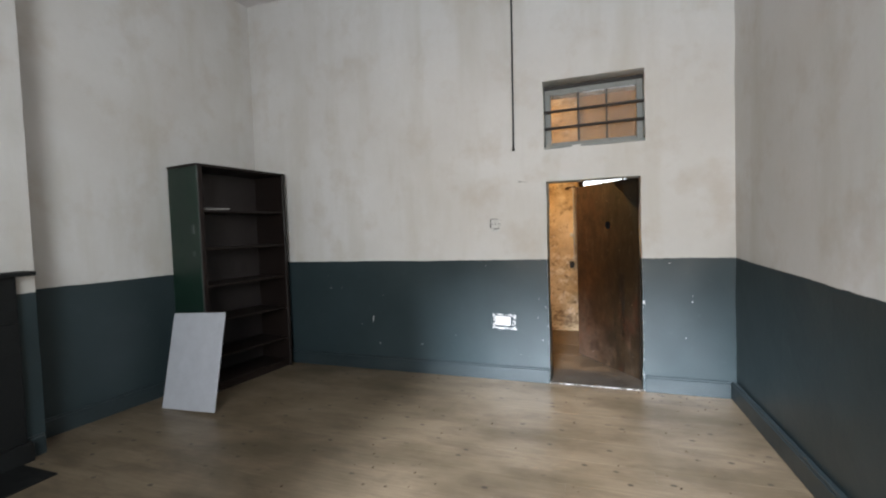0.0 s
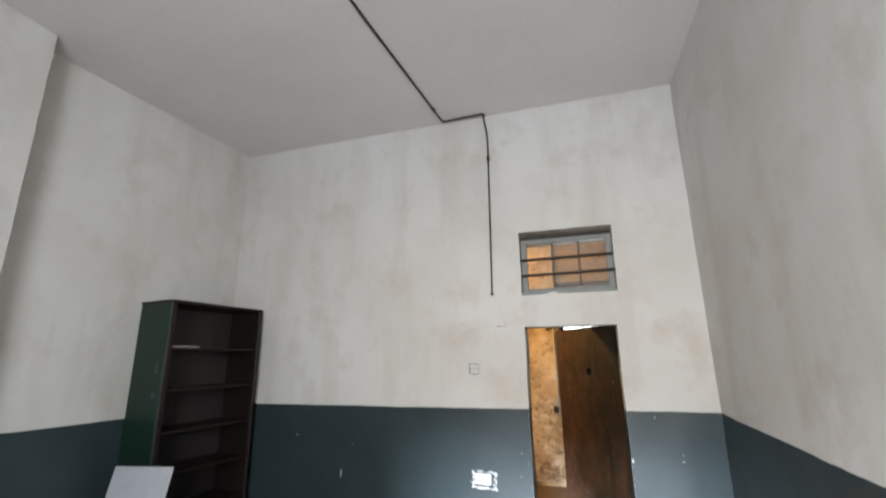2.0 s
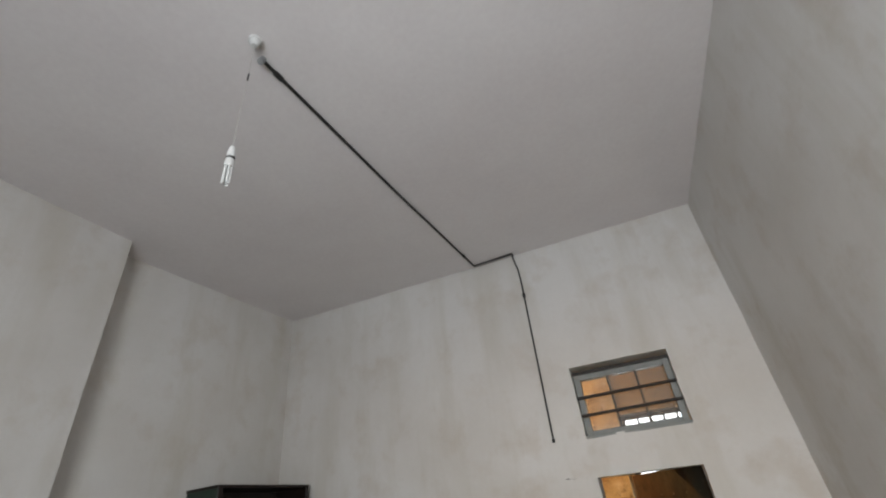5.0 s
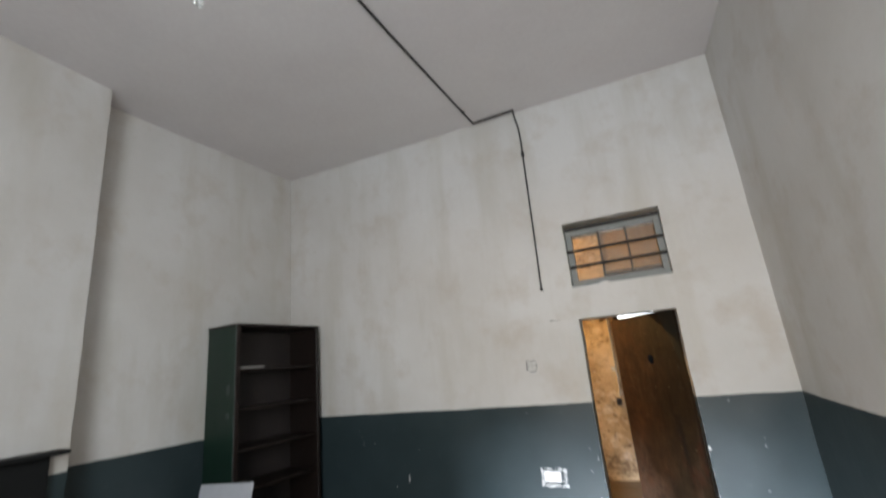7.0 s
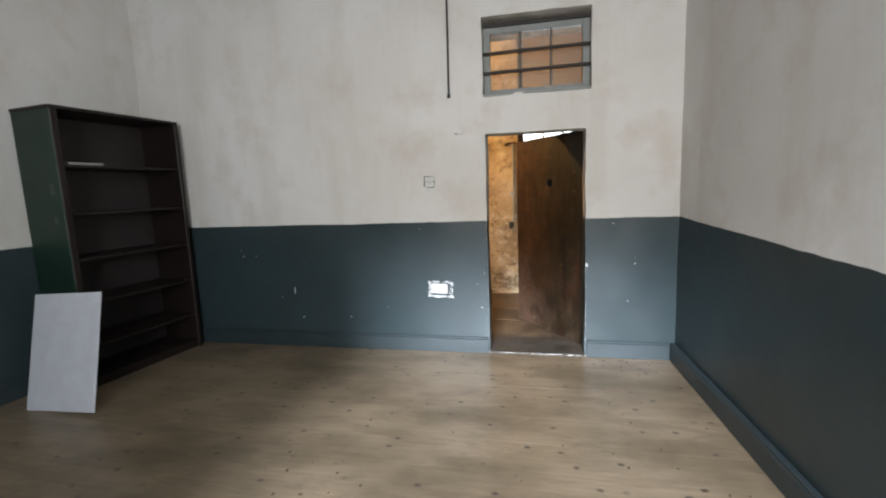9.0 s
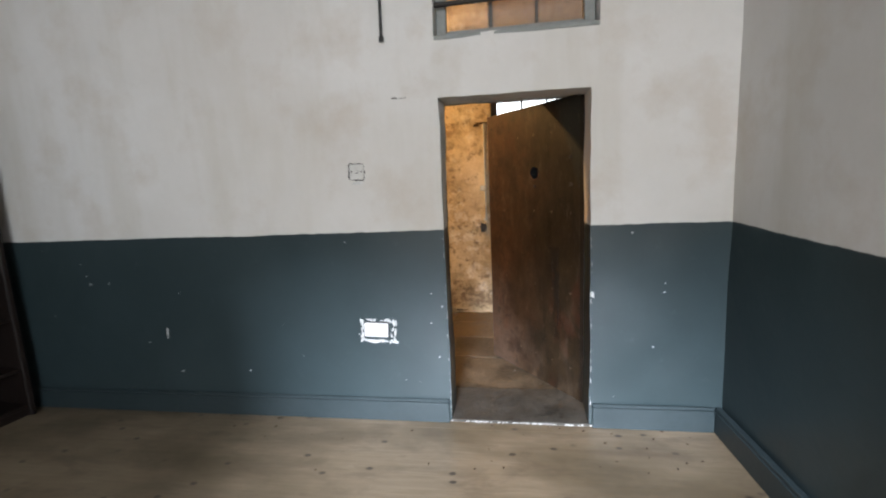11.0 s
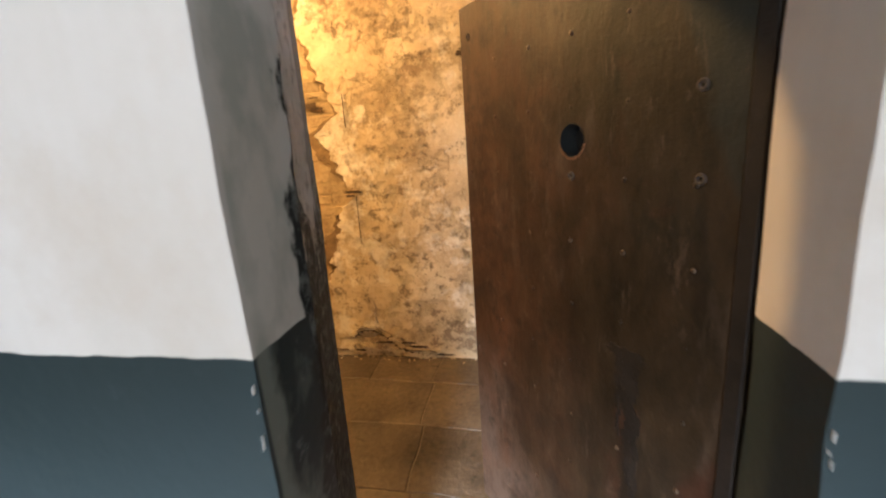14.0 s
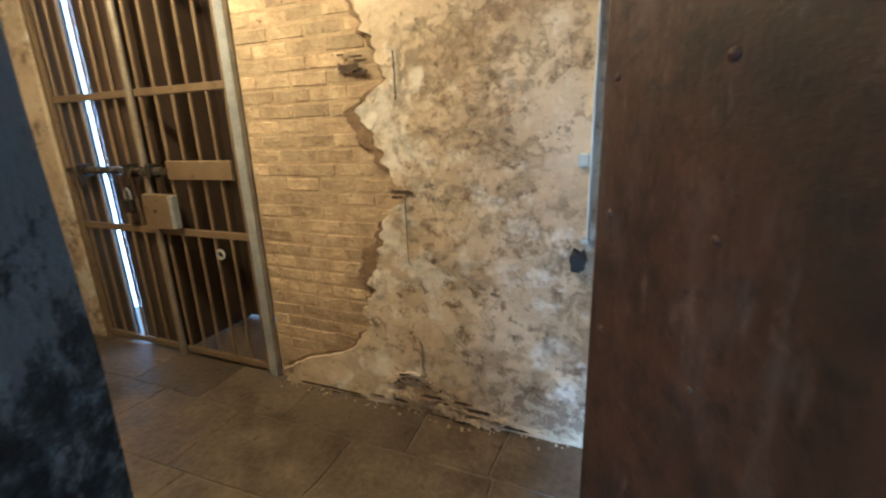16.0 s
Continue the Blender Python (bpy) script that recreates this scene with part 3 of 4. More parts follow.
slab("wall_back", XLB - 0.3, XRB + 0.3, -0.1, ZC, lambda u, w, z: (u, YB - w * 0.6, z), M_WALL, [(-1.2, 1.45, 1.0, 3.05)],
     "whitewashed wall with a tall window opening", 0.0, 0.0)
slab("chimney_breast", -0.3, 1.90, -0.1, ZC, lambda u, w, z: (-3.345 - w * 0.2, u + w * 0.06 * (u > 1.5), z), M_WALL_L, [(0.15, 1.35, -0.1, 0.95)], "whitewashed chimney breast over dark dado", 0.0, 0.0)
tagged(obj("ceiling", box(bmesh.new(), XLB - 0.3, YB - 0.6, ZC, XRB + 0.3, YM, ZC + 0.15), M_CEIL), "grey-white distempered plain ceiling", "ceiling", kind="structure")
sub = tagged(obj("floor", B(XLB - 0.05, YB, -0.16, XRB + 0.05, YD, -0.03), M_GAP), "bare worn pine floorboards with knots and stains", "floor", kind="structure")


def baseboard(x0, y0, x1, y1, side, deep=0.022):
    """A board along the wall from one point to another, standing out to the given side of that line."""
    a, c = Vector((x0, y0, 0)), Vector((x1, y1, 0))
    turn = pose(x0, y0, 0, 0, 0, math.degrees(math.atan2(y1 - y0, x1 - x0)))
    n = (c - a).length
    bm = bmesh.new()
    box(bm, 0, 0.001 * side, 0.0, n, deep * side, 0.127, 0.003, turn)
    box(bm, 0.001, 0.001 * side, 0.1255, n - 0.001, (deep - 0.007) * side, 0.145, 0.004, turn)
    bmesh.ops.recalc_face_normals(bm, faces=bm.faces)
    return tagged(obj("baseboard", bm, M_TRIM), "slate-blue gloss painted baseboard along the floor", "baseboard", kind="structure")


baseboard(XL, YD - 0.003, DL - 0.012, YD - 0.003, -1)
baseboard(DR + 0.012, YD - 0.003, XR - 0.042, YD - 0.003, -1)
baseboard(XRB - 0.002, YB, XR - 0.002, YD - 0.004, 1, 0.04)
baseboard(XL - SKEW_L * 2.2 + 0.002, 1.955, XL + 0.002, YD - 0.026, -1)
baseboard(-3.343, 1.62, -3.343, 1.886, -1)

# passage shell
north = slab("wall_passage", -6.2, 3.2, -0.1, ZP + 0.6, lambda u, w, z: (u, YF + 0.022 + w * 0.34, z), M_MORTAR,
             [(-4.8, -1.765, -0.1, 2.62), (0.13, 1.52, -0.1, 2.66)], "buff passage wall of limewashed brick under broken plaster", 0.0, 0.0)
slab("wall_passage_end_a", YM, YF + 1.2, -0.1, ZP + 0.6, lambda u, w, z: (-6.2 - w * 0.2, u, z), M_PLASTER, [], "bare plastered end wall of the passage")
slab("wall_passage_end_b", YM, YF + 1.2, -0.1, ZP + 0.6, lambda u, w, z: (3.2 + w * 0.2, u, z), M_PLASTER, [], "bare plastered end wall of the passage")
tagged(obj("ceiling_passage", B(-6.4, YM, ZP, 3.4, YF + 0.1, ZP + 0.12), M_PLASTER), "buff plastered passage ceiling", "ceiling", kind="structure")
pfloor = tagged(obj("floor_passage", B(-6.2, YD, -0.2, 3.2, 8.0, -0.005), M_JOINT), "worn brown stone flags with pale joints", "floor", kind="structure")
tagged(obj("passage_threshold", B(DL - 0.012, YD - 0.008, -0.02, DR + 0.012, 4.58, 0.012, 0.008), M_SILL), "worn grey stone door threshold", "threshold", kind="structure")


# ---- the room's things ----
def bookcase():
    W, D, H, T = 1.03, 0.435, 2.145, 0.028
    c = thing("bookcase", pose(-3.075, 3.03, 0, 0, 0, 83), "tall empty dark bookcase, green side, standing near the corner", "bookcase")
    part("side_panel", B(0, 0, 0, T, D, H, 0.003), M_GREEN, c, "dark green painted side")
    part("side_panel", B(W - T, 0, 0, W, D, H, 0.003), M_BROWN, c)
    part("top", B(-0.008, -0.006, H, W + 0.008, D, H + 0.024, 0.003), M_BROWN, c)
    part("back_panel", B(T + 0.001, D - 0.012, 0.03, W - T - 0.001, D, H - 0.001), M_BACK, c, "faded brown back panel")
    for z in (0.075, 0.335, 0.68, 1.03, 1.385, 1.745):
        part("shelf", B(T + 0.001, 0.012, z - 0.022, W - T - 0.001, D - 0.013, z, 0.003), M_BROWN, c)
    part("plinth", B(T + 0.001, 0.02, 0, W - T - 0.001, 0.04, 0.052), M_BROWN, c)
    part("face_strip", B(0.0, -0.012, 0.0, 0.045, -0.001, H, 0.003), M_BROWN, c)
    part("face_strip", B(W - 0.03, -0.012, 0.0, W, -0.001, H, 0.003), M_BROWN, c)
    for z, h in ((1.52, 0.085), (1.31, 0.05)):
        part("torn_label", B(-0.0035, 0.07, z, -0.0005, 0.115, z + h), M_LABEL, c, "torn faded label")
    tag = ragged(bmesh.new(), D - 0.016, 1.775, 0.016, 0.034, 0.0, 0.002, 12, 16, 0.35)
    bmesh.ops.rotate(tag, verts=tag.verts, cent=(0, 0, 0), matrix=Matrix.Rotation(radians(90), 3, "Z"))
    bmesh.ops.translate(tag, verts=tag.verts, vec=(-0.0004, 0, 0))
    part("torn_label", tag, M_PAPER, c, "torn pale label")
    return c


bookcase()
papers = thing("paper_stack", pose(-3.075, 3.03, 1.745, 0, 0, 83), "thin stack of grey papers lying on a bookcase shelf", "papers")
for i, (dx, rz) in enumerate(((0.0, 0), (0.012, 3), (-0.006, -2))):
    part("sheet", B(0.1 + dx, 0.05, 0.001 + i * 0.007, 0.36 + dx, 0.24, 0.006 + i * 0.007, m=pose(0, 0, 0, 0, 0, rz)), M_PAPER, papers)

lean = Matrix.Translation((-2.945, 2.69, 0.015)) @ pose(0, 0, 0, 0, 0, -2) @ pose(0, 0, 0, -14, 0, 0) @ pose(0, 0, 0, 0, -3.0, 0)
panel = obj("board", B(-0.306, 0, 0.0, 0.306, 0.014, 0.825, 0.002), M_PANEL)
panel.matrix_world = lean
tagged(panel, "white laminate board leaning against the bookcase side", "board")


def fireplace():
    f = thing("fireplace", pose(-3.345, 0.765, 0), "black painted fireplace surround with a shelf on the chimney breast", "fireplace")
    part("mantel_shelf", B(0.003, -1.02, 1.262, 0.15, 1.07, 1.292, 0.006), M_SOOT, f)
    part("frieze", B(0.003, -1.0, 0.95, 0.05, 1.005, 1.261, 0.004), M_SOOT, f)
    for s in (-1, 1):
        part("pilaster", B(0.003, s * 0.815 - 0.19, 0.13, 0.055, s * 0.815 + 0.19, 0.949, 0.006), M_SOOT, f)
        part("plinth_block", B(0.003, s * 0.815 - 0.21, 0, 0.085, s * 0.815 + 0.21, 0.129, 0.006), M_SOOT, f)
    part("fire_back", B(-0.26, -0.58, 0.0, -0.24, 0.58, 0.94), M_SOOT, f)
    part("hearth", B(0.09, -0.95, 0.001, 0.45, 0.95, 0.012, 0.004), M_SOOT, f)


fireplace()


def conduit():
    c = thing("conduit", pose(0, 0, 0), "black surface conduit down the wall and across the ceiling", "conduit")
    y = YD - 0.014
    tube("wall_run", [(-0.362, y, 2.225), (-0.357, y, 2.6), (-0.350, y, 3.3), (-0.345, y, 3.8), (-0.352, y, 3.95), (-0.372, y - 0.015, 4.07), (-0.378, y - 0.02, ZC - 0.02)], 0.0085, M_BLACK, c)
    part("end_cap", R((-0.362, y, 2.205), (-0.362, y, 2.232), 0.014), M_BLACK, c)
    z = ZC - 0.014
    tube("ceiling_run", [(-0.372, y - 0.02, z), (-0.372, y - 0.06, z), (-0.825, y - 0.045, z), (-0.94, 2.5, z), (-1.02, 1.035, z)], 0.0115, M_BLACK, c)
    for a, b in (((-0.841, 3.85, z), (-0.844, 3.81, z)), ((-1.013, 1.19, z), (-1.016, 1.13, z)), ((-0.347, y, 3.62), (-0.347, y, 3.66))):
        part("coupling", R(a, b, 0.017), M_BLACK, c)
    part("elbow", R((-1.02, 1.035, ZC - 0.001), (-1.02, 1.02, ZC - 0.045), 0.02), M_STEEL, c, "grey metal elbow")


conduit()


def pendant():
    p = thing("pendant_lamp", pose(-0.972, 0.925, 0), "unlit low-energy bulb on thin flex from a white ceiling rose", "lamp")
    bm = bmesh.new()
    rod(bm, (0, 0, ZC - 0.02), (0, 0, ZC - 0.001), 0.038, 24)
    rod(bm, (0, 0, ZC - 0.055), (0, 0, ZC - 0.018), 0.018, 24, 0.034)
    smooth(part("ceiling_rose", bm, M_PLASTIC, p))
    tube("flex", [(0, 0, ZC - 0.05), (0.003, 0, 3.8), (-0.002, 0, 3.5), (0, 0, 3.30)], 0.0013, M_PAPER, p)
    part("flex_joint", R((0.004, 0, 3.84), (0.003, 0, 3.79), 0.005), M_BLACK, p)
    smooth(part("lamp_holder", rod(R((0, 0, 3.265), (0, 0, 3.30), 0.019, 20, 0.012), (0, 0, 3.235), (0, 0, 3.266), 0.019, 20), M_PLASTIC, p))
    part("holder_ring", R((0, 0, 3.222), (0, 0, 3.235), 0.0205, 20), M_BLACK, p, "black holder ring")
    smooth(part("bulb_base", R((0, 0, 3.175), (0, 0, 3.221), 0.024, 20, 0.02), M_PLASTIC, p))
    for i in range(3):
        a = i * 2.094
        cx, cy, dx, dy = 0.013 * math.cos(a), 0.013 * math.sin(a), -0.007 * math.sin(a), 0.007 * math.cos(a)
        tube("bulb_tube", [(cx + dx, cy + dy, 3.176), (cx + dx, cy + dy, 3.085), (cx + dx * .6, cy + dy * .6, 3.078), (cx - dx * .6, cy - dy * .6, 3.078), (cx - dx, cy - dy, 3.085), (cx - dx, cy - dy, 3.176)], 0.0058, M_PLASTIC, p)


pendant()


def blank_plate():
    p = thing("switch_plate", pose(-0.56, YD - 0.003, 1.522, 0, 1.5, 0), "aged square switch plate with a dark ragged shadow outline on whitewash", "wall plate")
    # the shadow line round the plate, drawn as a dark ragged flake
    gap = bmesh.new()
    ragged(gap, -0.003, -0.001, 0.0485, 0.0495, 0.003, 0.0035, 2, 44, 0.07)
    part("gap_shade", gap, M_IRON, p, "dark ragged flake as the gap's shadow round the plate")
    part("plate", B(-0.041, -0.009, -0.044, 0.044, 0.004, 0.043, 0.003), M_AGED, p)
    for x in (-0.028, 0.030):
        part("screw", R((x, -0.009, 0.001), (x, -0.0105, 0.001), 0.0045, 8), M_IRON, p)
    tube("hook_mark", [(0.007, -0.0095, 0.012), (0.008, -0.0095, -0.004), (0.003, -0.0095, -0.009), (-0.006, -0.0095, -0.008)], 0.0016, M_IRON, p)
    part("rubbed_patch", ragged(bmesh.new(), 0.0, -0.064, 0.03, 0.006, 0.0025, 0.0015, 17, 24, 0.4), M_CHALK, p, "rubbed pale plaster")


def double_socket():
    p = thing("wall_socket", pose(-0.508, YD - 0.003, 0.58, 0, 2.0, 0), "white double socket in broken plaster on the blue dado", "socket")
    rnd = random.Random(8)
    bm = bmesh.new()
    for i in range(95):
        u = rnd.uniform(-1, 1)
        k = rnd.random()
        if k < 0.42:
            x, z, rx, rz = 0.012 + 0.108 * u, -0.064 - rnd.uniform(0.0, 0.018), rnd.uniform(0.006, 0.018), rnd.uniform(0.002, 0.007)
        elif k < 0.62:
            x, z, rx, rz = 0.010 + 0.09 * u, 0.052 + rnd.uniform(-0.004, 0.013), rnd.uniform(0.005, 0.014), rnd.uniform(0.002, 0.005)
        elif k < 0.80:
            x, z, rx, rz = 0.115 + rnd.uniform(-0.025, 0.007), 0.075 * u - 0.006, rnd.uniform(0.002, 0.005), rnd.uniform(0.005, 0.014)
        else:
            x, z, rx, rz = -0.088 + rnd.uniform(-0.012, 0.01), 0.07 * u - 0.006, rnd.uniform(0.002, 0.006), rnd.uniform(0.004, 0.012)
        ragged(bm, x, z, rx, rz, 0.003, rnd.uniform(0.003, 0.006), i, 11, 0.55)
    part("broken_plaster", bm, M_CHALK, p, "rough white plaster edge")
    # dark backing that draws the shadow line round the face plate
    part("gap", B(-0.078, -0.006, -0.046, 0.077, 0.003, 0.046, 0.002), M_IRON, p, "dark backing as the gap's shadow round the plate")
    part("face_plate", B(-0.073, -0.014, -0.043, 0.074, 0.003, 0.043, 0.004), M_PLASTIC, p)
    for s in (-0.042, 0.042):
        for dx, dz, w, h in ((0, 0.002, 0.004, 0.007), (-0.011, -0.018, 0.006, 0.004), (0.011, -0.018, 0.006, 0.004)):
            part("pin_hole", B(s + dx - w / 2, -0.0146, dz - h / 2, s + dx + w / 2, -0.0138, dz + h / 2), M_IRON, p)
        part("rocker", B(s * 0.40 - 0.008, -0.0165, 0.014, s * 0.40 + 0.008, -0.014, 0.032, 0.001), M_PLASTIC, p)


blank_plate()
double_socket()

# knocks and chips in the paint
rnd = random.Random(11)
bm = bmesh.new()
for x, z, r, h in ((-2.45, 0.88, 0.011, 0.008), (-1.93, 0.545, 0.008, 0.045), (-1.86, 0.285, 0.012, 0.008), (-1.37, 0.30, 0.009, 0.007),
                   (1.12, 0.80, 0.012, 0.006), (1.07, 0.49, 0.007, 0.007), (0.95, 1.13, 0.006, 0.005), (-0.17, 0.62, 0.006, 0.005),
                   (-0.13, 0.41, 0.007, 0.006), (-0.16, 0.8, 0.005, 0.006), (-0.62, 0.55, 0.006, 0.004), (-0.10, 0.72, 0.004, 0.012)):
    ragged(bm, x, z, r * 0.62, h * 0.66, YD - 0.001, 0.004, rnd.random(), 9, 0.4)
for side, x in ((DL, -1), (DR, 1)):
    for i in range(30):
        z = rnd.uniform(0.05, 1.13) if i > 14 else rnd.uniform(0.05, 0.55)
        ragged(bm, side + x * rnd.uniform(-0.001, 0.006), z, rnd.uniform(0.0006, 0.0020), rnd.uniform(0.002, 0.013) * rnd.random() + 0.001, YD - 0.002, 0.005, rnd.random(), 9, 0.6)
ragged(bm, DR + 0.010, 0.79, 0.010, 0.016, YD - 0.001, 0.006, 3, 12, 0.4)
for i in range(46):
    ragged(bm, rnd.uniform(DL - 0.01, DR + 0.02), 0.008, rnd.uniform(0.004, 0.016), rnd.uniform(0.001, 0.004), YD - 0.009, 0.004, rnd.random(), 9, 0.5)
for i in range(16):
    ragged(bm, rnd.uniform(-3.0, 1.4), rnd.uniform(0.15, 1.12), rnd.uniform(0.0012, 0.003), rnd.uniform(0.001, 0.004), YD - 0.001, 0.0035, rnd.random(), 7, 0.4)
chips = tagged(obj("paint_chips", bm, M_CHALK), "small white chips knocked out of the blue dado paint", "paint chips", kind="stuff")
bm = bmesh.new()
ragged(bm, -0.312, 1.912, 0.014, 0.004, YD - 0.001, 0.005, 4, 12, 0.5)
ragged(bm, -0.28, 1.908, 0.03, 0.0012, YD - 0.001, 0.004, 6, 14, 0.5)
tagged(obj("wall_scar", bm, M_IRON), "short dark crack and nail hole in the whitewash", "crack", kind="stuff")


def fanlight():
    """The barred window over the door."""
    w = thing("window_1", pose(0.3475, 0, 2.498), "grey painted three-light internal window behind two dark iron bars", "window", kind="structure")
    hw, hh, y = 0.424, 0.285, YD + 0.105
    fr = bmesh.new()
    box(fr, -hw, y, -hh, -hw + 0.055, y + 0.055, hh, 0.004)
    box(fr, hw - 0.055, y, -hh, hw, y + 0.055, hh, 0.004)
    box(fr, -hw + 0.054, y + 0.001, hh - 0.075, hw - 0.054, y + 0.054, hh, 0.004)
    box(fr, -hw + 0.054, y + 0.001, -hh, hw - 0.054, y + 0.054, -hh + 0.05, 0.004)
    part("window_frame", fr, M_WINFRAME, w)
    # solid dark strip in place of the shade above the sash
    part("head_gap_shade", B(-hw, y - 0.03, hh - 0.028, hw, y - 0.001, hh + 0.0), M_IRON, w, "dark strip as the gap's shade under the lintel")
    x0, x1, z0, z1 = -hw + 0.055, hw - 0.055, -hh + 0.05, hh - 0.075
    for i in (1, 2):
        x = x0 + (x1 - x0) * i / 3
        part("glazing_bar", B(x - 0.009, y + 0.008, z0, x + 0.009, y + 0.042, z1, 0.003), M_MULLION, w, "slim glazing bar coloured dark as if backlit")
    for i in range(3):
        gx = (x1 - x0) / 3
        g = part("pane", B(x0 + i * gx + 0.009, y + 0.022, z0 + 0.001, x0 + (i + 1) * gx - 0.009, y + 0.026, z1 - 0.001), M_GLASS, w)
        g.visible_shadow = False
    for z in (-0.106, 0.047):
        smooth(part("iron_bar", R((-hw - 0.01, y - 0.045, z - 0.004), (hw + 0.01, y - 0.045, z + 0.004), 0.0135, 12), M_IRON, w, "dark iron bar"))
    sill = bmesh.new()
    box(sill, -hw - 0.004, YD - 0.004, -hh - 0.022, hw + 0.004, y, -hh + 0.002, 0.005)
    part("window_sill", sill, M_WINFRAME, w)


fanlight()


# ---- the door between ----
def cell_door():
    L, H, T = 0.980, 1.895, 0.05
    d = thing("door_1", pose(0.742, 4.385, 0.016, 0, 0, 127.2), "heavy rust-brown studded door standing half open, spyhole", "door", kind="structure")
    bm = bmesh.new()
    # leaf sheet with a spyhole through it
    hx, hz, hr, n = 0.447, 1.458, 0.041, 32
    for y in (0.0, -T):
        ring = [bm.verts.new((hx + hr * math.cos(2 * math.pi * i / n), y, hz + hr * math.sin(2 * math.pi * i / n))) for i in range(n)]
        outer = []
        for i in range(n):
            ca, sa = math.cos(2 * math.pi * i / n), math.sin(2 * math.pi * i / n)
            k = 0.12 / max(abs(ca), abs(sa))
            outer.append(bm.verts.new((hx + k * ca, y, hz + k * sa)))
        for i in range(n):
            bm.faces.new([ring[i], ring[(i + 1) % n], outer[(i + 1) % n], outer[i]])
        if y == 0.0:
            keep = ring
        else:
            for i in range(n):
                bm.faces.new([keep[i], keep[(i + 1) % n], ring[(i + 1) % n], ring[i]])
    for x0, x1, z0, z1 in ((0, hx - 0.12, 0, H), (hx + 0.12, L, 0, H), (hx - 0.12, hx + 0.12, 0, hz - 0.12), (hx - 0.12, hx + 0.12, hz + 0.12, H)):
        box(bm, x0, -T, z0, x1, 0, z1)
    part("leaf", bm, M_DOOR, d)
    edge = bmesh.new()
    box(edge, L, -T + 0.002, 0.001, L + 0.006, -0.002, H - 0.001, 0.002)
    part("edge_strip", edge, M_DOOREDGE, d)
    # studs on a square grid, worn bright, each with its run of rust
    for row in range(10):
        for col in range(6):
            x, z = 0.115 + 0.1675 * col + 0.004 * math.sin(col * 7 + row * 3), 0.19 + 0.1685 * row + 0.004 * math.cos(row * 5 + col)
            if (x - hx) ** 2 + (z - hz) ** 2 < 0.004 or x > L - 0.02:
                continue
            b = bmesh.new()
            r = 0.0055 + 0.0015 * math.sin(row * 11 + col * 5)
            bmesh.ops.create_uvsphere(b, u_segments=10, v_segments=6, radius=r, matrix=Matrix.Translation((x, 0, z)) @ Matrix.Diagonal((1, 0.6, 1, 1)))
            smooth(part("stud", b, M_DOOR if (row * 5 + col * 3) % 3 else M_STUD, d))
    for x, z in ((0.118, 1.542), (0.111, 1.377), (0.93, 1.80), (0.45, 1.371)):
        b = bmesh.new()
        ring_r, tube_r, n1, n2 = 0.008, 0.004, 20, 8
        vs = [[b.verts.new((x + (ring_r + tube_r * math.cos(q)) * math.cos(p), tube_r * math.sin(q), z + (ring_r + tube_r * math.cos(q)) * math.sin(p))) for q in (2 * math.pi * k / n2 for k in range(n2))] for p in (2 * math.pi * k / n1 for k in range(n1))]
        for i in range(n1):
            for j in range(n2):
                b.faces.new([vs[i][j], vs[(i + 1) % n1][j], vs[(i + 1) % n1][(j + 1) % n2], vs[i][(j + 1) % n2]])
        smooth(part("bolt_head", b, M_DOOREDGE, d, "dark raised bolt head"))
    rust = bmesh.new()
    for k in range(14):
        a0 = math.pi * (1.08 + 0.84 * k / 13)
        ragged(rust, hx + 0.043 * math.cos(a0), hz + 0.044 * math.sin(a0), 0.0045, 0.004, 0.0, -0.0014 - 0.0001 * (k % 2), k, 12, 0.4)
    part("rust_rim", rust, M_RUST, d, "orange rust under the spyhole")
    for z in (0.35, 1.62):
        part("hinge", R((-0.012, -0.01, z - 0.07), (-0.012, -0.01, z + 0.07), 0.014, 10), M_IRON, d)
    # dark strip standing in for the jamb's shadow at the hinge edge
    part("hinge_shadow_strip", B(0.002, 0.0, 0.004, 0.035, 0.006, H - 0.004, 0.003), M_GREASE_SHADE, d, "dark strip as the shadow along the hinge edge")
    # dark lining added so that the spyhole's inside looks shaded
    rim = bmesh.new()
    for k in range(32):
        a0, a1 = 2 * math.pi * k / 32, 2 * math.pi * (k + 1) / 32
        q = [(hx + r * math.cos(a), y, hz + r * math.sin(a)) for r, y, a in ((hr + 0.0015, 0.0012, a0), (hr + 0.0015, 0.0012, a1), (hr - 0.0015, 0.0016, a1), (hr - 0.0015, 0.0016, a0), (hr - 0.0015, -T, a0), (hr - 0.0015, -T, a1))]
        v = [rim.verts.new(c) for c in q]
        rim.faces.new([v[0], v[1], v[2], v[3]])
        rim.faces.new([v[3], v[2], v[5], v[4]])
    part("spyhole_lining", rim, M_SOOT, d, "dark lining added to shade the spyhole's inside")
    # added disc for the dark inside; pale dashes imitate daylight beyond
    dark_disc = part("spyhole_dark_disc", R((hx, -T - 0.001, hz), (hx, -T - 0.005, hz), 0.056, 28), M_IRON, d, "added dark disc behind the spyhole for its shaded inside")
    for k in range(3):
        part("light_dash", B(hx - 0.030, -T - 0.0008, hz - 0.004 + 0.010 * k, hx - 0.014, -T + 0.0006, hz - 0.001 + 0.010 * k), M_STEEL, dark_disc, "pale dash as daylight seen through the spyhole")
    drip = bmesh.new()
    ragged(drip, 0.265, 0.962, 0.05, 0.012, 0.0, -0.0009, 3, 30, 0.35)
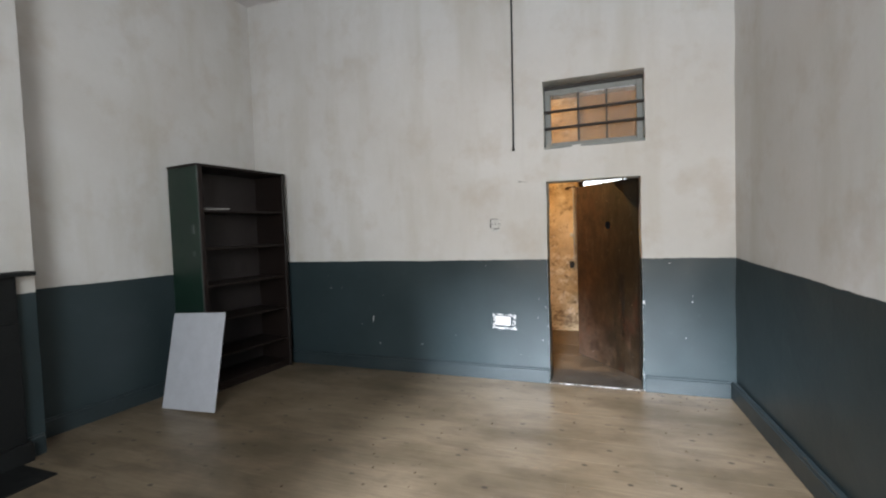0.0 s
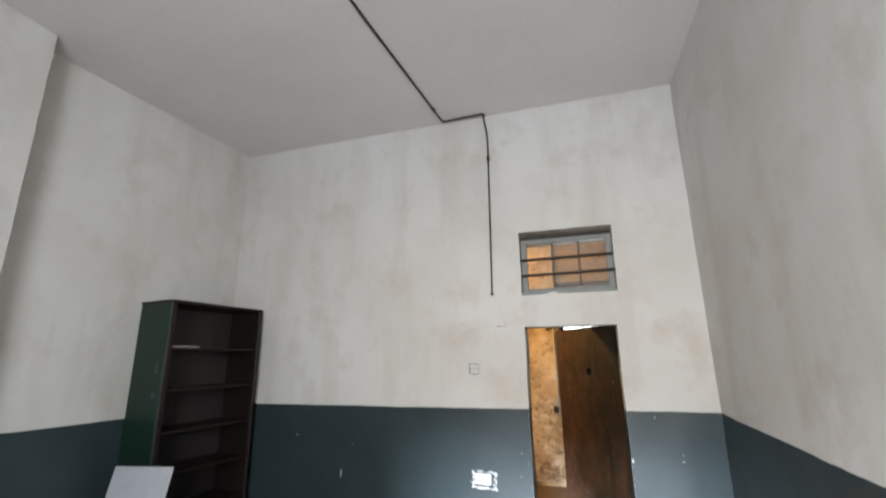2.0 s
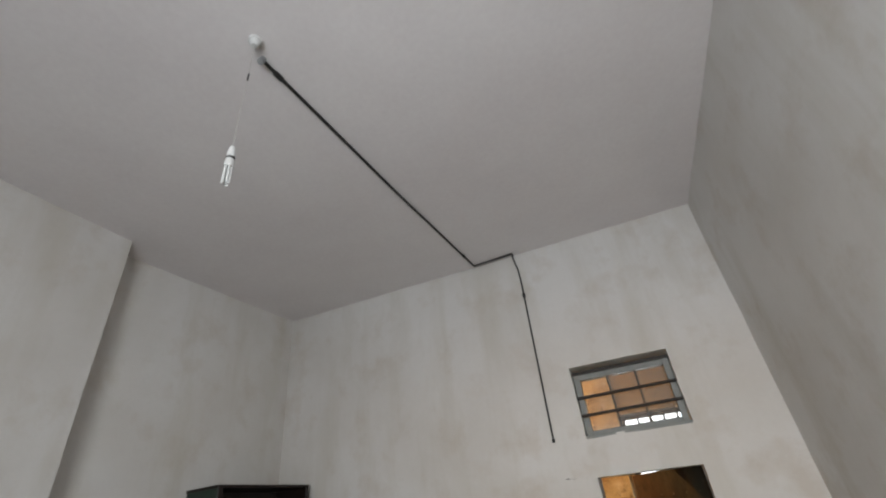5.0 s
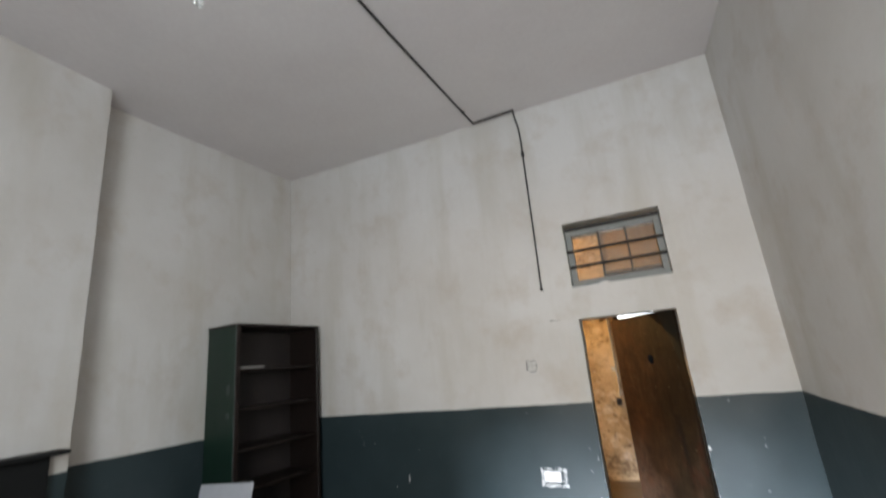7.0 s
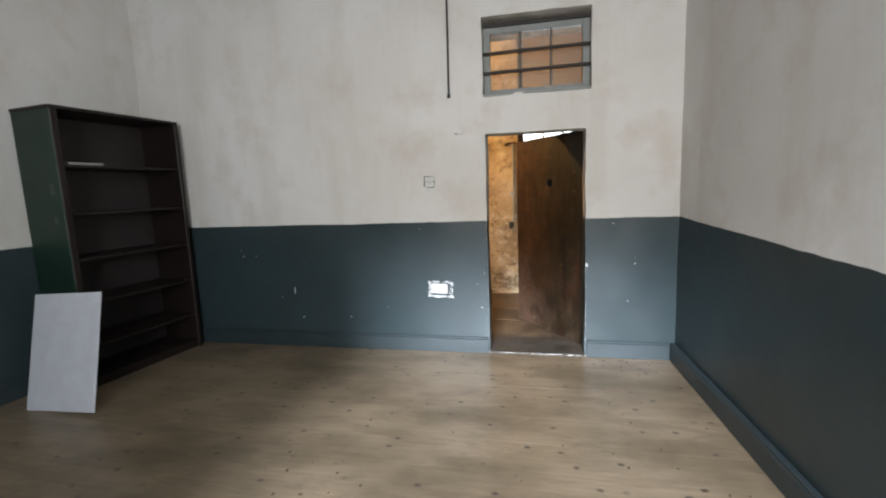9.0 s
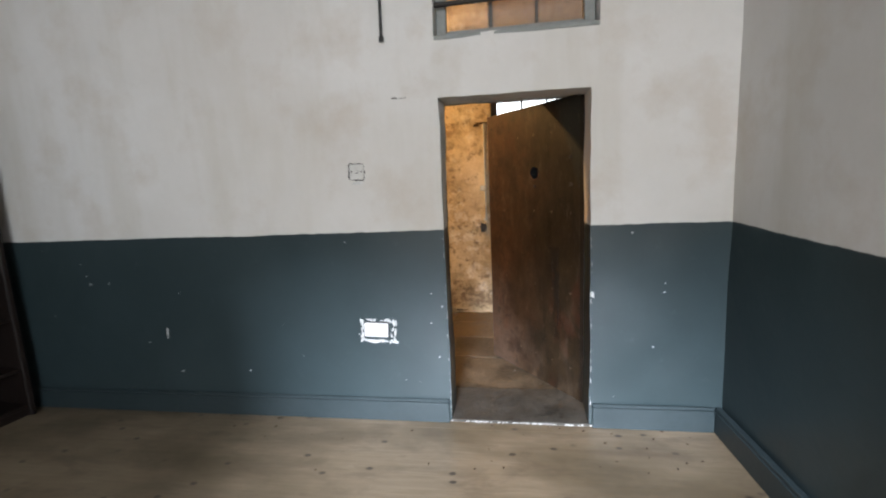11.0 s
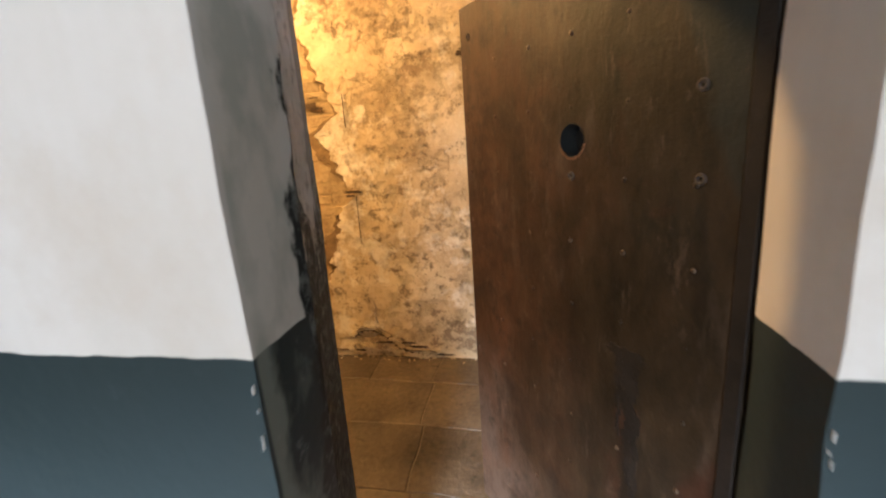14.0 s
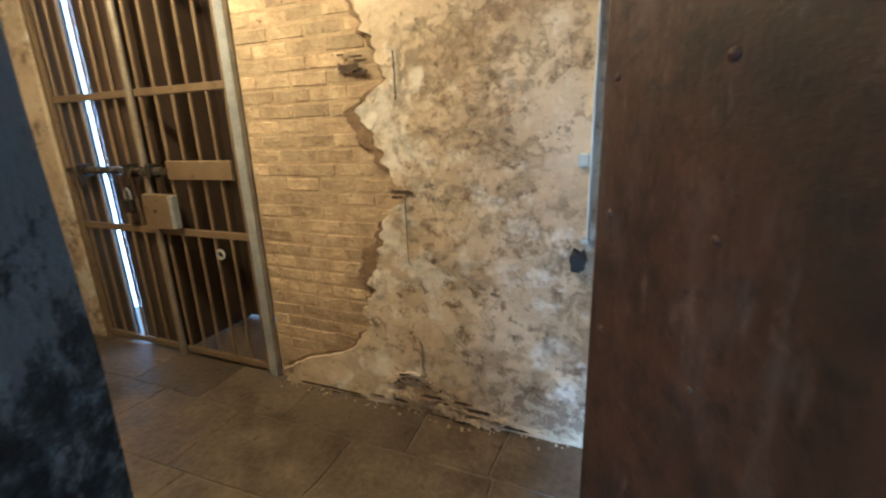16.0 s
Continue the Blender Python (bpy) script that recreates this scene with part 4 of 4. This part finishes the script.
    for x, z0, z1, w in ((0.25, 0.62, 0.955, 0.026), (0.232, 0.47, 0.80, 0.010), (0.283, 0.74, 0.95, 0.009)):
        for k in range(12):
            u = k / 11
            ragged(drip, x + 0.004 * math.sin(k * 2.1 + z0 * 9), z1 + (z0 - z1) * u, w * (1 - 0.8 * u) + 0.0015, (z1 - z0) / 18, 0.0, -0.0010 - 0.00012 * k - 0.00003 * (x > 0.26), k + z0, 14, 0.35)
    part("grease_drip", drip, M_GREASE_SHADE, d, "black grease run")
    part("bolt_keep", B(0.93, -T - 0.028, 0.97, 1.0, -T, 1.06, 0.008), M_IRON, d, "dark iron bolt end")


cell_door()


# ---- the passage's things ----
def bar_gate():
    g = thing("cell_gate", pose(0, YF + 0.03, 0), "double barred iron gate, buff paint, bolted and locked", "gate")
    zt = 2.55
    part("jamb_bar", B(-1.835, -0.05, 0.0, -1.77, -0.008, zt, 0.004), M_STEEL, g, "worn grey steel jamb")
    part("jamb_bar", B(-3.51, -0.03, 0.0, -3.465, 0.0, zt, 0.004), M_GATE, g)
    for x0, x1 in ((-3.45, -2.665), (-2.615, -1.845)):
        for z in (0.045, 0.905, 1.765, 2.51):
            part("rail", B(x0, -0.022, z - 0.022, x1, 0.004, z + 0.022, 0.003), M_GATE, g)
        for k in range(7 if x0 < -3 else 6):
            x = x0 + 0.035 + k * ((x1 - x0 - 0.07) / (6 if x0 < -3 else 5))
            smooth(part("bar", R((x, -0.008, 0.03), (x, -0.008, zt - 0.03), 0.0105, 10), M_GATE, g))
    smooth(part("meeting_post", R((-2.64, -0.03, 0.0), (-2.64, -0.03, zt), 0.021, 12), M_POST, g, "paint worn to grey metal"))
    part("bolt_plate", B(-2.43, -0.045, 1.245, -1.89, -0.025, 1.36, 0.005), M_GATE, g)
    smooth(part("bolt", R((-3.36, -0.07, 1.305), (-2.42, -0.07, 1.30), 0.026, 14), M_BOLT, g, "bright worn steel bolt"))
    for x in (-3.2, -2.72, -2.52):
        part("bolt_staple", B(x - 0.02, -0.105, 1.26, x + 0.02, -0.03, 1.345, 0.006), M_IRON, g)
    part("lock_box", B(-2.66, -0.085, 0.93, -2.43, -0.032, 1.155, 0.006), M_GATE, g)
    part("lock_edge", B(-2.429, -0.08, 0.94, -2.39, -0.036, 1.15, 0.004), M_STEEL, g, "bare steel lock edge")
    part("keyhole", R((-2.55, -0.084, 1.05), (-2.55, -0.088, 1.05), 0.012, 10), M_IRON, g)
    pad = part("padlock", B(-2.83, -0.10, 1.03, -2.75, -0.06, 1.12, 0.01), M_IRON, g, "small dark padlock")
    tube("shackle", [(-2.815, -0.08, 1.12), (-2.812, -0.08, 1.17), (-2.79, -0.08, 1.19), (-2.768, -0.08, 1.17), (-2.765, -0.08, 1.12)], 0.006, M_STEEL, pad)
    ring = [(-2.09 + 0.027 * math.cos(a * math.pi / 9), -0.045, 0.79 + 0.027 * math.sin(a * math.pi / 9)) for a in range(19)]
    tagged(tube("pull_ring", ring, 0.009, M_STEEL, g), "worn steel ring")


bar_gate()


def plank_door(name, x0, x1, z0, z1, y, label, ragged_foot=0.0, material=M_PLANK):
    d = thing(name, pose(0, y, 0), label, "door", kind="structure")
    n = max(2, round((x1 - x0) / 0.13))
    for i in range(n):
        a, b = x0 + (x1 - x0) * i / n, x0 + (x1 - x0) * (i + 1) / n
        part("plank", B(a + 0.001, 0, z0 + ragged_foot * (0.5 + 0.5 * math.sin(i * 2.3)), b - 0.001, 0.022, z1, 0.003), material, d)
    for z in (z0 + 0.3, z1 - 0.3):
        part("ledge", B(x0 + 0.12, 0.023, z - 0.07, x1 - 0.12, 0.047, z + 0.07, 0.004), material, d)
    return d


# timber doors behind the gate; daylight shows in the gaps
plank_door("door_2", -3.80, -3.222, 0.0, 2.75, YF + 0.065, "brown timber board beside a daylight gap behind the gate")
plank_door("door_3", -3.112, -2.75, 0.0, 2.75, YF + 0.065, "brown timber door leaf behind the barred gate")
plank_door("door_4", -3.3, -2.1, 0.002, 2.75, YF + 0.68, "brown timber door with light under it behind the gate", 0.006)
for x0, y0, z0, x1, y1, z1 in ((-2.748, 0.066, 0.0, -2.70, 0.679, 2.75), (-2.1, 0.68, 0.0, -1.5, 0.75, 2.75), (-1.76, 0.365, 0.0, -1.70, 0.679, 2.75), (-6.2, 0.365, 2.76, 0.05, 1.2, 2.82)):
    tagged(obj("wall_lobby", B(x0, YF + y0, z0, x1, YF + y1, z1), M_PLANK), "brown boarded lining of the space behind the gate", "wall", kind="structure")
day = bmesh.new()
box(day, -3.3, YF + 0.9, -0.02, -2.0, YF + 0.92, 2.75)
tagged(obj("backdrop", day, M_DAY), "plain white overcast daylight outside", "daylight", kind="structure")


tagged(obj("backdrop_gap", B(-6.1, YF + 0.50, -0.02, -2.76, YF + 0.52, 2.75), M_DAY), "plain white overcast daylight outside", "daylight", kind="structure")


def outer_door():
    d = plank_door("door_5", 0.2, 1.45, 0.0, 1.895, YF + 0.13, "brown plank outer door under two rows of barred lights", 0.0, M_BROWN)
    fr = bmesh.new()
    box(fr, 0.131, -0.07, 0, 0.194, 0.07, 2.65, 0.004)
    box(fr, 1.456, -0.07, 0, 1.519, 0.07, 2.65, 0.004)
    box(fr, 0.195, -0.05, 1.90, 1.455, 0.05, 1.945, 0.004)
    box(fr, 0.195, -0.05, 2.60, 1.455, 0.05, 2.65, 0.004)
    part("door_frame", fr, M_PLANK, d)
    part("transom", B(0.195, -0.05, 2.236, 1.455, 0.05, 2.272, 0.004), M_GATE, d)
    for i in range(1, 5):
        x = 0.195 + 0.255 * i
        part("light_bar", B(x - 0.011, -0.02, 1.946, x + 0.011, 0.0, 2.235), M_IRON, d)
    for i in range(1, 8):
        x = 0.195 + 0.16 * i
        part("light_bar", B(x - 0.014, -0.02, 2.273, x + 0.014, 0.0, 2.599), M_IRON, d)
    return d


outer_door()
tagged(obj("door_stop_strip", B(0.050, YF - 0.060, 1.04, 0.062, YF - 0.005, 2.02, 0.003), M_STRIP), "pale steel strip up the plaster's edge, blue daylight put in its colour", "trim", kind="structure")
strip = bpy.data.objects["door_stop_strip"]
part("bracket", B(0.004, YF - 0.052, 1.33, 0.049, YF - 0.012, 1.385, 0.006), M_STRIP, strip)
part("foot_bracket", B(0.030, YF - 0.054, 1.015, 0.066, YF - 0.014, 1.039, 0.004), M_STRIP, strip)
keep = bmesh.new()
ragged(keep, 0.025, 0.94, 0.034, 0.045, YF - 0.02, 0.045, 9, 18, 0.2)
tagged(obj("latch_keep", keep, M_IRON), "dark iron latch keep on the passage plaster", "latch")
b2 = B(-0.4, YF + 0.6, 1.5, 2.2, YF + 0.62, 3.3)
tagged(obj("backdrop_fanlight", b2, M_DAY), "plain white overcast sky outside the fanlight", "daylight", kind="structure")


def passage_bulb():
    p = thing("passage_bulb", pose(-1.75, 5.40, 0), "bare lit bulb on a black flex from the passage ceiling", "lamp")
    tube("flex", [(0, 0, ZP - 0.02), (0, 0, 2.91)], 0.004, M_BLACK, p)
    part("ceiling_rose", R((0, 0, ZP - 0.03), (0, 0, ZP - 0.001), 0.045, 20), M_PLASTIC, p)
    part("lamp_holder", R((0, 0, 2.84), (0, 0, 2.91), 0.02, 16), M_BLACK, p)


passage_bulb()

# ---- pieces: floorboards, bricks, plaster, flags ----
rnd = random.Random(4)
w = 0.142
bme = {}
for i in range(int((YD - YB) / w) + 1):
    y0 = YB + i * w
    y1 = min(y0 + w - 0.0009, YD - 0.001)
    cut = rnd.uniform(-2.6, 0.8)
    for a, b in ((XL - SKEW_L * (YD - y0) - 0.02, cut - 0.0003), (cut + 0.0003, XR + SKEW_R * (YD - y0) + 0.01)):
        bm = B(a, y0, -0.0295, b, y1, rnd.uniform(-0.0005, 0.0))
        part("floorboard", bm, M_BOARD, sub)


bm = bmesh.new()
for i in range(90):
    x, y, r = rnd.uniform(-1.6, 1.35), YD - 0.03 - 2.2 * rnd.random() ** 1.6, rnd.uniform(0.003, 0.009)
    bmesh.ops.create_icosphere(bm, subdivisions=1, radius=r, matrix=pose(x, y, r * 0.3, 0, 0, rnd.uniform(0, 90)) @ Matrix.Diagonal((1.3, 0.8, 0.45, 1)))
tagged(obj("floor_crumbs", bm, M_CRUMB_SHADE), "dark crumbs of dirt scattered on the floorboards", "dirt", kind="stuff")


def plaster_edge(z):
    """Where the plaster breaks off, by height."""
    k = [(-0.1, -1.77), (0.10, -1.72), (0.2, -1.45), (0.32, -1.18), (0.5, -1.07), (0.75, -1.02), (1.0, -0.93), (1.2, -0.80), (1.4, -0.93), (1.6, -1.0), (1.75, -0.86), (1.95, -0.95), (2.2, -1.05), (2.7, -1.0), (4.3, -1.0)]
    for (a, xa), (b, xb) in zip(k, k[1:]):
        if a <= z <= b:
            x = xa + (xb - xa) * (z - a) / (b - a)
            break
    return x + 0.07 * noise.noise((0.3, 1.7, z * 7)) + 0.045 * noise.noise((2.0, 0.7, z * 23)) + 0.02 * noise.noise((5.0, 0.7, z * 60))


BH, BW, n = 0.075, 0.226, 0
brick_mesh = []
for k in range(6):
    bm = B(-BW / 2 + 0.005, 0.0, -BH / 2 + 0.005, BW / 2 - 0.005, 0.05, BH / 2 - 0.005, 0.006)
    for v in bm.verts:
        v.co += Vector((noise.noise(v.co * 25 + Vector((k, 0, 0))), 1.3 * noise.noise(v.co * 25 + Vector((0, k, 0))), noise.noise(v.co * 25 + Vector((0, 0, k))))) * 0.0035
    me = bpy.data.meshes.new("brick")
    bm.to_mesh(me)
    bm.free()
    me.materials.append(M_BRICK)
    brick_mesh.append(me)
for row in range(38):
    z = 0.03 + row * BH
    for col in range(6):
        x = -1.765 + BW / 2 + col * BW + (BW / 2 if row % 2 else 0)
        if x - BW / 2 > plaster_edge(z) + 0.12:
            continue
        ob = new("brick", rnd.choice(brick_mesh))
        ob.parent = north
        ob.matrix_world = pose(x + rnd.uniform(-0.003, 0.003), YF + 0.0198 + rnd.uniform(-0.002, 0.0012), z + rnd.uniform(-0.002, 0.002), 0, rnd.uniform(-0.7, 0.7), 0)
    if row % 2:
        me = brick_mesh[row % 6]
        ob = new("brick", me)
        ob.parent = north
        ob.matrix_world = pose(-1.765 + BW / 4, YF + 0.0195, z) @ Matrix.Diagonal((0.49, 1, 1, 1))


def plaster_sheet(name, xa, xb, za, zb, thick, step, label, material=M_PLASTER):
    """Plaster proud of the brick, swelling and dipping, with a broken edge; xa or xb may be functions of the height."""
    bm = bmesh.new()
    rows = []
    nz = round((zb - za) / step)
    for j in range(nz + 1):
        z = za + (zb - za) * j / nz
        a = xa(z) if callable(xa) else xa
        b = xb(z) if callable(xb) else xb
        nx = 60
        row = []
        for i in range(nx + 1):
            x = a + (b - a) * (i / nx) ** 1.6
            d = thick + 0.012 * noise.noise((x * 2.2, z * 2.2, 4.0)) + 0.006 * noise.noise((x * 8, z * 8, 1.0)) + 0.004 * noise.noise((x * 23, z * 23, 7.0))
            rim = min(1.0, (x - a) / 0.012 + 0.15) if callable(xa) else 1.0
            row.append(bm.verts.new((x, YF + 0.02 - max(0.002, d * rim), z)))
        rows.append(row)
    for r0, r1 in zip(rows, rows[1:]):
        for i in range(len(r0) - 1):
            bm.faces.new([r0[i], r0[i + 1], r1[i + 1], r1[i]])
    edge = [e for e in bm.edges if e.is_boundary]
    ext = bmesh.ops.extrude_edge_only(bm, edges=edge)["geom"]
    for v in ext:
        if isinstance(v, bmesh.types.BMVert):
            v.co.y = YF + 0.024
    bmesh.ops.recalc_face_normals(bm, faces=bm.faces)
    ob = part(name, bm, material, north, label)
    return smooth(ob, 50)


plaster_sheet("plaster", plaster_edge, 0.128, -0.02, ZP, 0.046, 0.015, "buff pitted plaster with a broken edge")
def coat_edge(z):
    return plaster_edge(z) - 0.035 - 0.11 * noise.noise((z * 3.0, 2.0, 5.0)) - 0.03 * noise.noise((z * 14, 0.0, 3.0)) - 0.012 * noise.noise((z * 45, 1.0, 3.0))


plaster_sheet("undercoat", coat_edge, lambda z: plaster_edge(z) + 0.03, 0.1, ZP, 0.026, 0.015, "crumbling brown undercoat", M_RENDER)
plaster_sheet("plaster", -6.19, -3.525, -0.02, ZP, 0.03, 0.08, "pale flaking plaster beside the gate")
plaster_sheet("plaster", 1.525, 3.19, -0.02, ZP, 0.03, 0.1, "buff plaster")

# holes and cracks where bricks have crumbled, their shade drawn as dark flakes
rnd = random.Random(31)
bm = bmesh.new()
for x, z, rx, rz in ((-1.06, 1.782, 0.055, 0.020), (-1.00, 1.762, 0.04, 0.010), (-1.02, 1.832, 0.035, 0.005), (-1.10, 1.845, 0.02, 0.004), (-0.80, 1.21, 0.055, 0.009), (-0.82, 1.185, 0.03, 0.007), (-0.93, 1.03, 0.03, 0.02), (-1.02, 0.42, 0.03, 0.016), (-0.98, 1.55, 0.035, 0.012),
                     (-0.80, 1.73, 0.003, 0.09), (-0.78, 1.02, 0.002, 0.15), (0.03, 2.02, 0.06, 0.01), (-0.02, 2.0, 0.03, 0.016)):
    ragged(bm, x, z, rx, rz, YF - 0.036 if x > -0.9 else YF + 0.004, 0.004, rnd.random(), 40, 0.22)
for x, z, rx, rz in ((-0.60, 0.115, 0.13, 0.007), (-0.44, 0.085, 0.06, 0.009), (-0.95, 0.05, 0.10, 0.005), (-0.25, 0.03, 0.07, 0.005), (-1.35, 0.03, 0.2, 0.006)):
    ragged(bm, x, z, rx, rz, YF - 0.036, 0.004, rnd.random(), 44, 0.3)
tagged(obj("wall_cavities", bm, M_CRUMB_SHADE), "dark flakes as the shade in crumbled holes and cracks of the passage wall", "cracks", kind="stuff")
bm = bmesh.new()
for i in range(70):
    x = rnd.uniform(-1.7, 0.05)
    s = rnd.uniform(0.003, 0.010) * (1.5 if -0.95 < x < -0.35 else 1.0)
    y = YF - 0.035 - rnd.random() ** 2 * 0.07
    m = pose(x, y, s * 0.4, rnd.uniform(0, 90), rnd.uniform(0, 90), rnd.uniform(0, 90)) @ Matrix.Diagonal((1.0, 0.8, 0.55, 1))
    bmesh.ops.create_icosphere(bm, subdivisions=1, radius=s, matrix=m)
tagged(obj("plaster_rubble", bm, M_PLASTER), "crumbs of fallen plaster along the wall's foot", "rubble", kind="stuff")

# the broken foot: a blown patch of plaster with a ragged lip over brown flakes drawn as the hollow's shade, and a pale
# scar up from it
lip = bmesh.new()
hollow_shade = bmesh.new()
for i in range(26):
    u = i / 25
    x = -0.93 + 0.62 * u
    top = 0.055 + 0.20 * math.sin(math.pi * min(1.0, 0.25 + u)) ** 1.5 * (1 - 0.55 * u) + 0.02 * noise.noise((x * 17, 0.0, 2.0))
    ragged(lip, x, top, 0.024, 0.011 + 0.006 * noise.noise((x * 31, 1.0, 0.0)), YF - 0.028, 0.022, i, 12, 0.45)
    # shade under the lip, laid on as a dark flake
    ragged(hollow_shade, x, top - 0.012, 0.026, 0.010 + 0.008 * abs(noise.noise((x * 13, 4.0, 0.0))), YF - 0.034, 0.008, i + 50, 12, 0.5)
    if i % 2 == 0:
        ragged(lip, x + rnd.uniform(-0.01, 0.01), top * 0.42, 0.026, 0.016 + 0.012 * abs(noise.noise((x * 23, 6.0, 0.0))), YF - 0.030, rnd.uniform(0.012, 0.03), i + 90, 14, 0.4)
for i in range(12):
    z = 0.20 + 0.021 * i
    ragged(lip, -0.70 - 0.018 * math.sin(i * 0.5) - 0.006 * i, z, 0.006, 0.014, YF - 0.030, 0.010, i + 200, 10, 0.4)
part("plaster_lip", lip, M_PLASTER, north, "ragged lip of blown plaster at the foot")
tagged(obj("wall_hollow_shade", hollow_shade, M_CRUMB_SHADE), "dark flakes as the shade under the blown plaster at the wall's foot", "cracks", kind="stuff")

# flagstones
rows = [4.59, 5.12, 5.60, 6.035, 6.412]
for j, (ya, yb) in enumerate(zip(rows, rows[1:])):
    xs = [-0.285 + 0.09 * (6.41 - ya) / 1.8]
    while xs[-1] < 3.2:
        xs.append(xs[-1] + rnd.uniform(0.75, 1.1))
    lo = [xs[0]]
    while lo[-1] > -6.2:
        lo.append(lo[-1] - rnd.uniform(0.4, 0.95))
    xs = sorted(set(lo + xs))
    for a, b in zip(xs, xs[1:]):
        a, b = max(a, -6.19), min(b, 3.19)
        if b - a < 0.05:
            continue
        bm = B(a + 0.003, ya + 0.003, -0.0085, b - 0.003, yb - 0.003, rnd.uniform(-0.0015, 0.002), 0.004)
        bmesh.ops.subdivide_edges(bm, edges=[e for e in bm.edges if e.calc_length() > 0.2], cuts=5)
        for v in bm.verts:
            q = Vector((v.co.x, v.co.y, 0))
            v.co.x += 0.05 * noise.noise(q * 1.1) + 0.012 * noise.noise(q * 7)
            v.co.y += 0.05 * noise.noise(q * 1.1 + Vector((9, 3, 0))) + 0.012 * noise.noise(q * 7 + Vector((4, 0, 0)))
        part("flagstone", bm, M_FLAG, pfloor)
bm = B(-6.19, 6.42, -0.0215, -1.5, 7.4, -0.004, 0.004)
part("flagstone", bm, M_FLAG, pfloor)
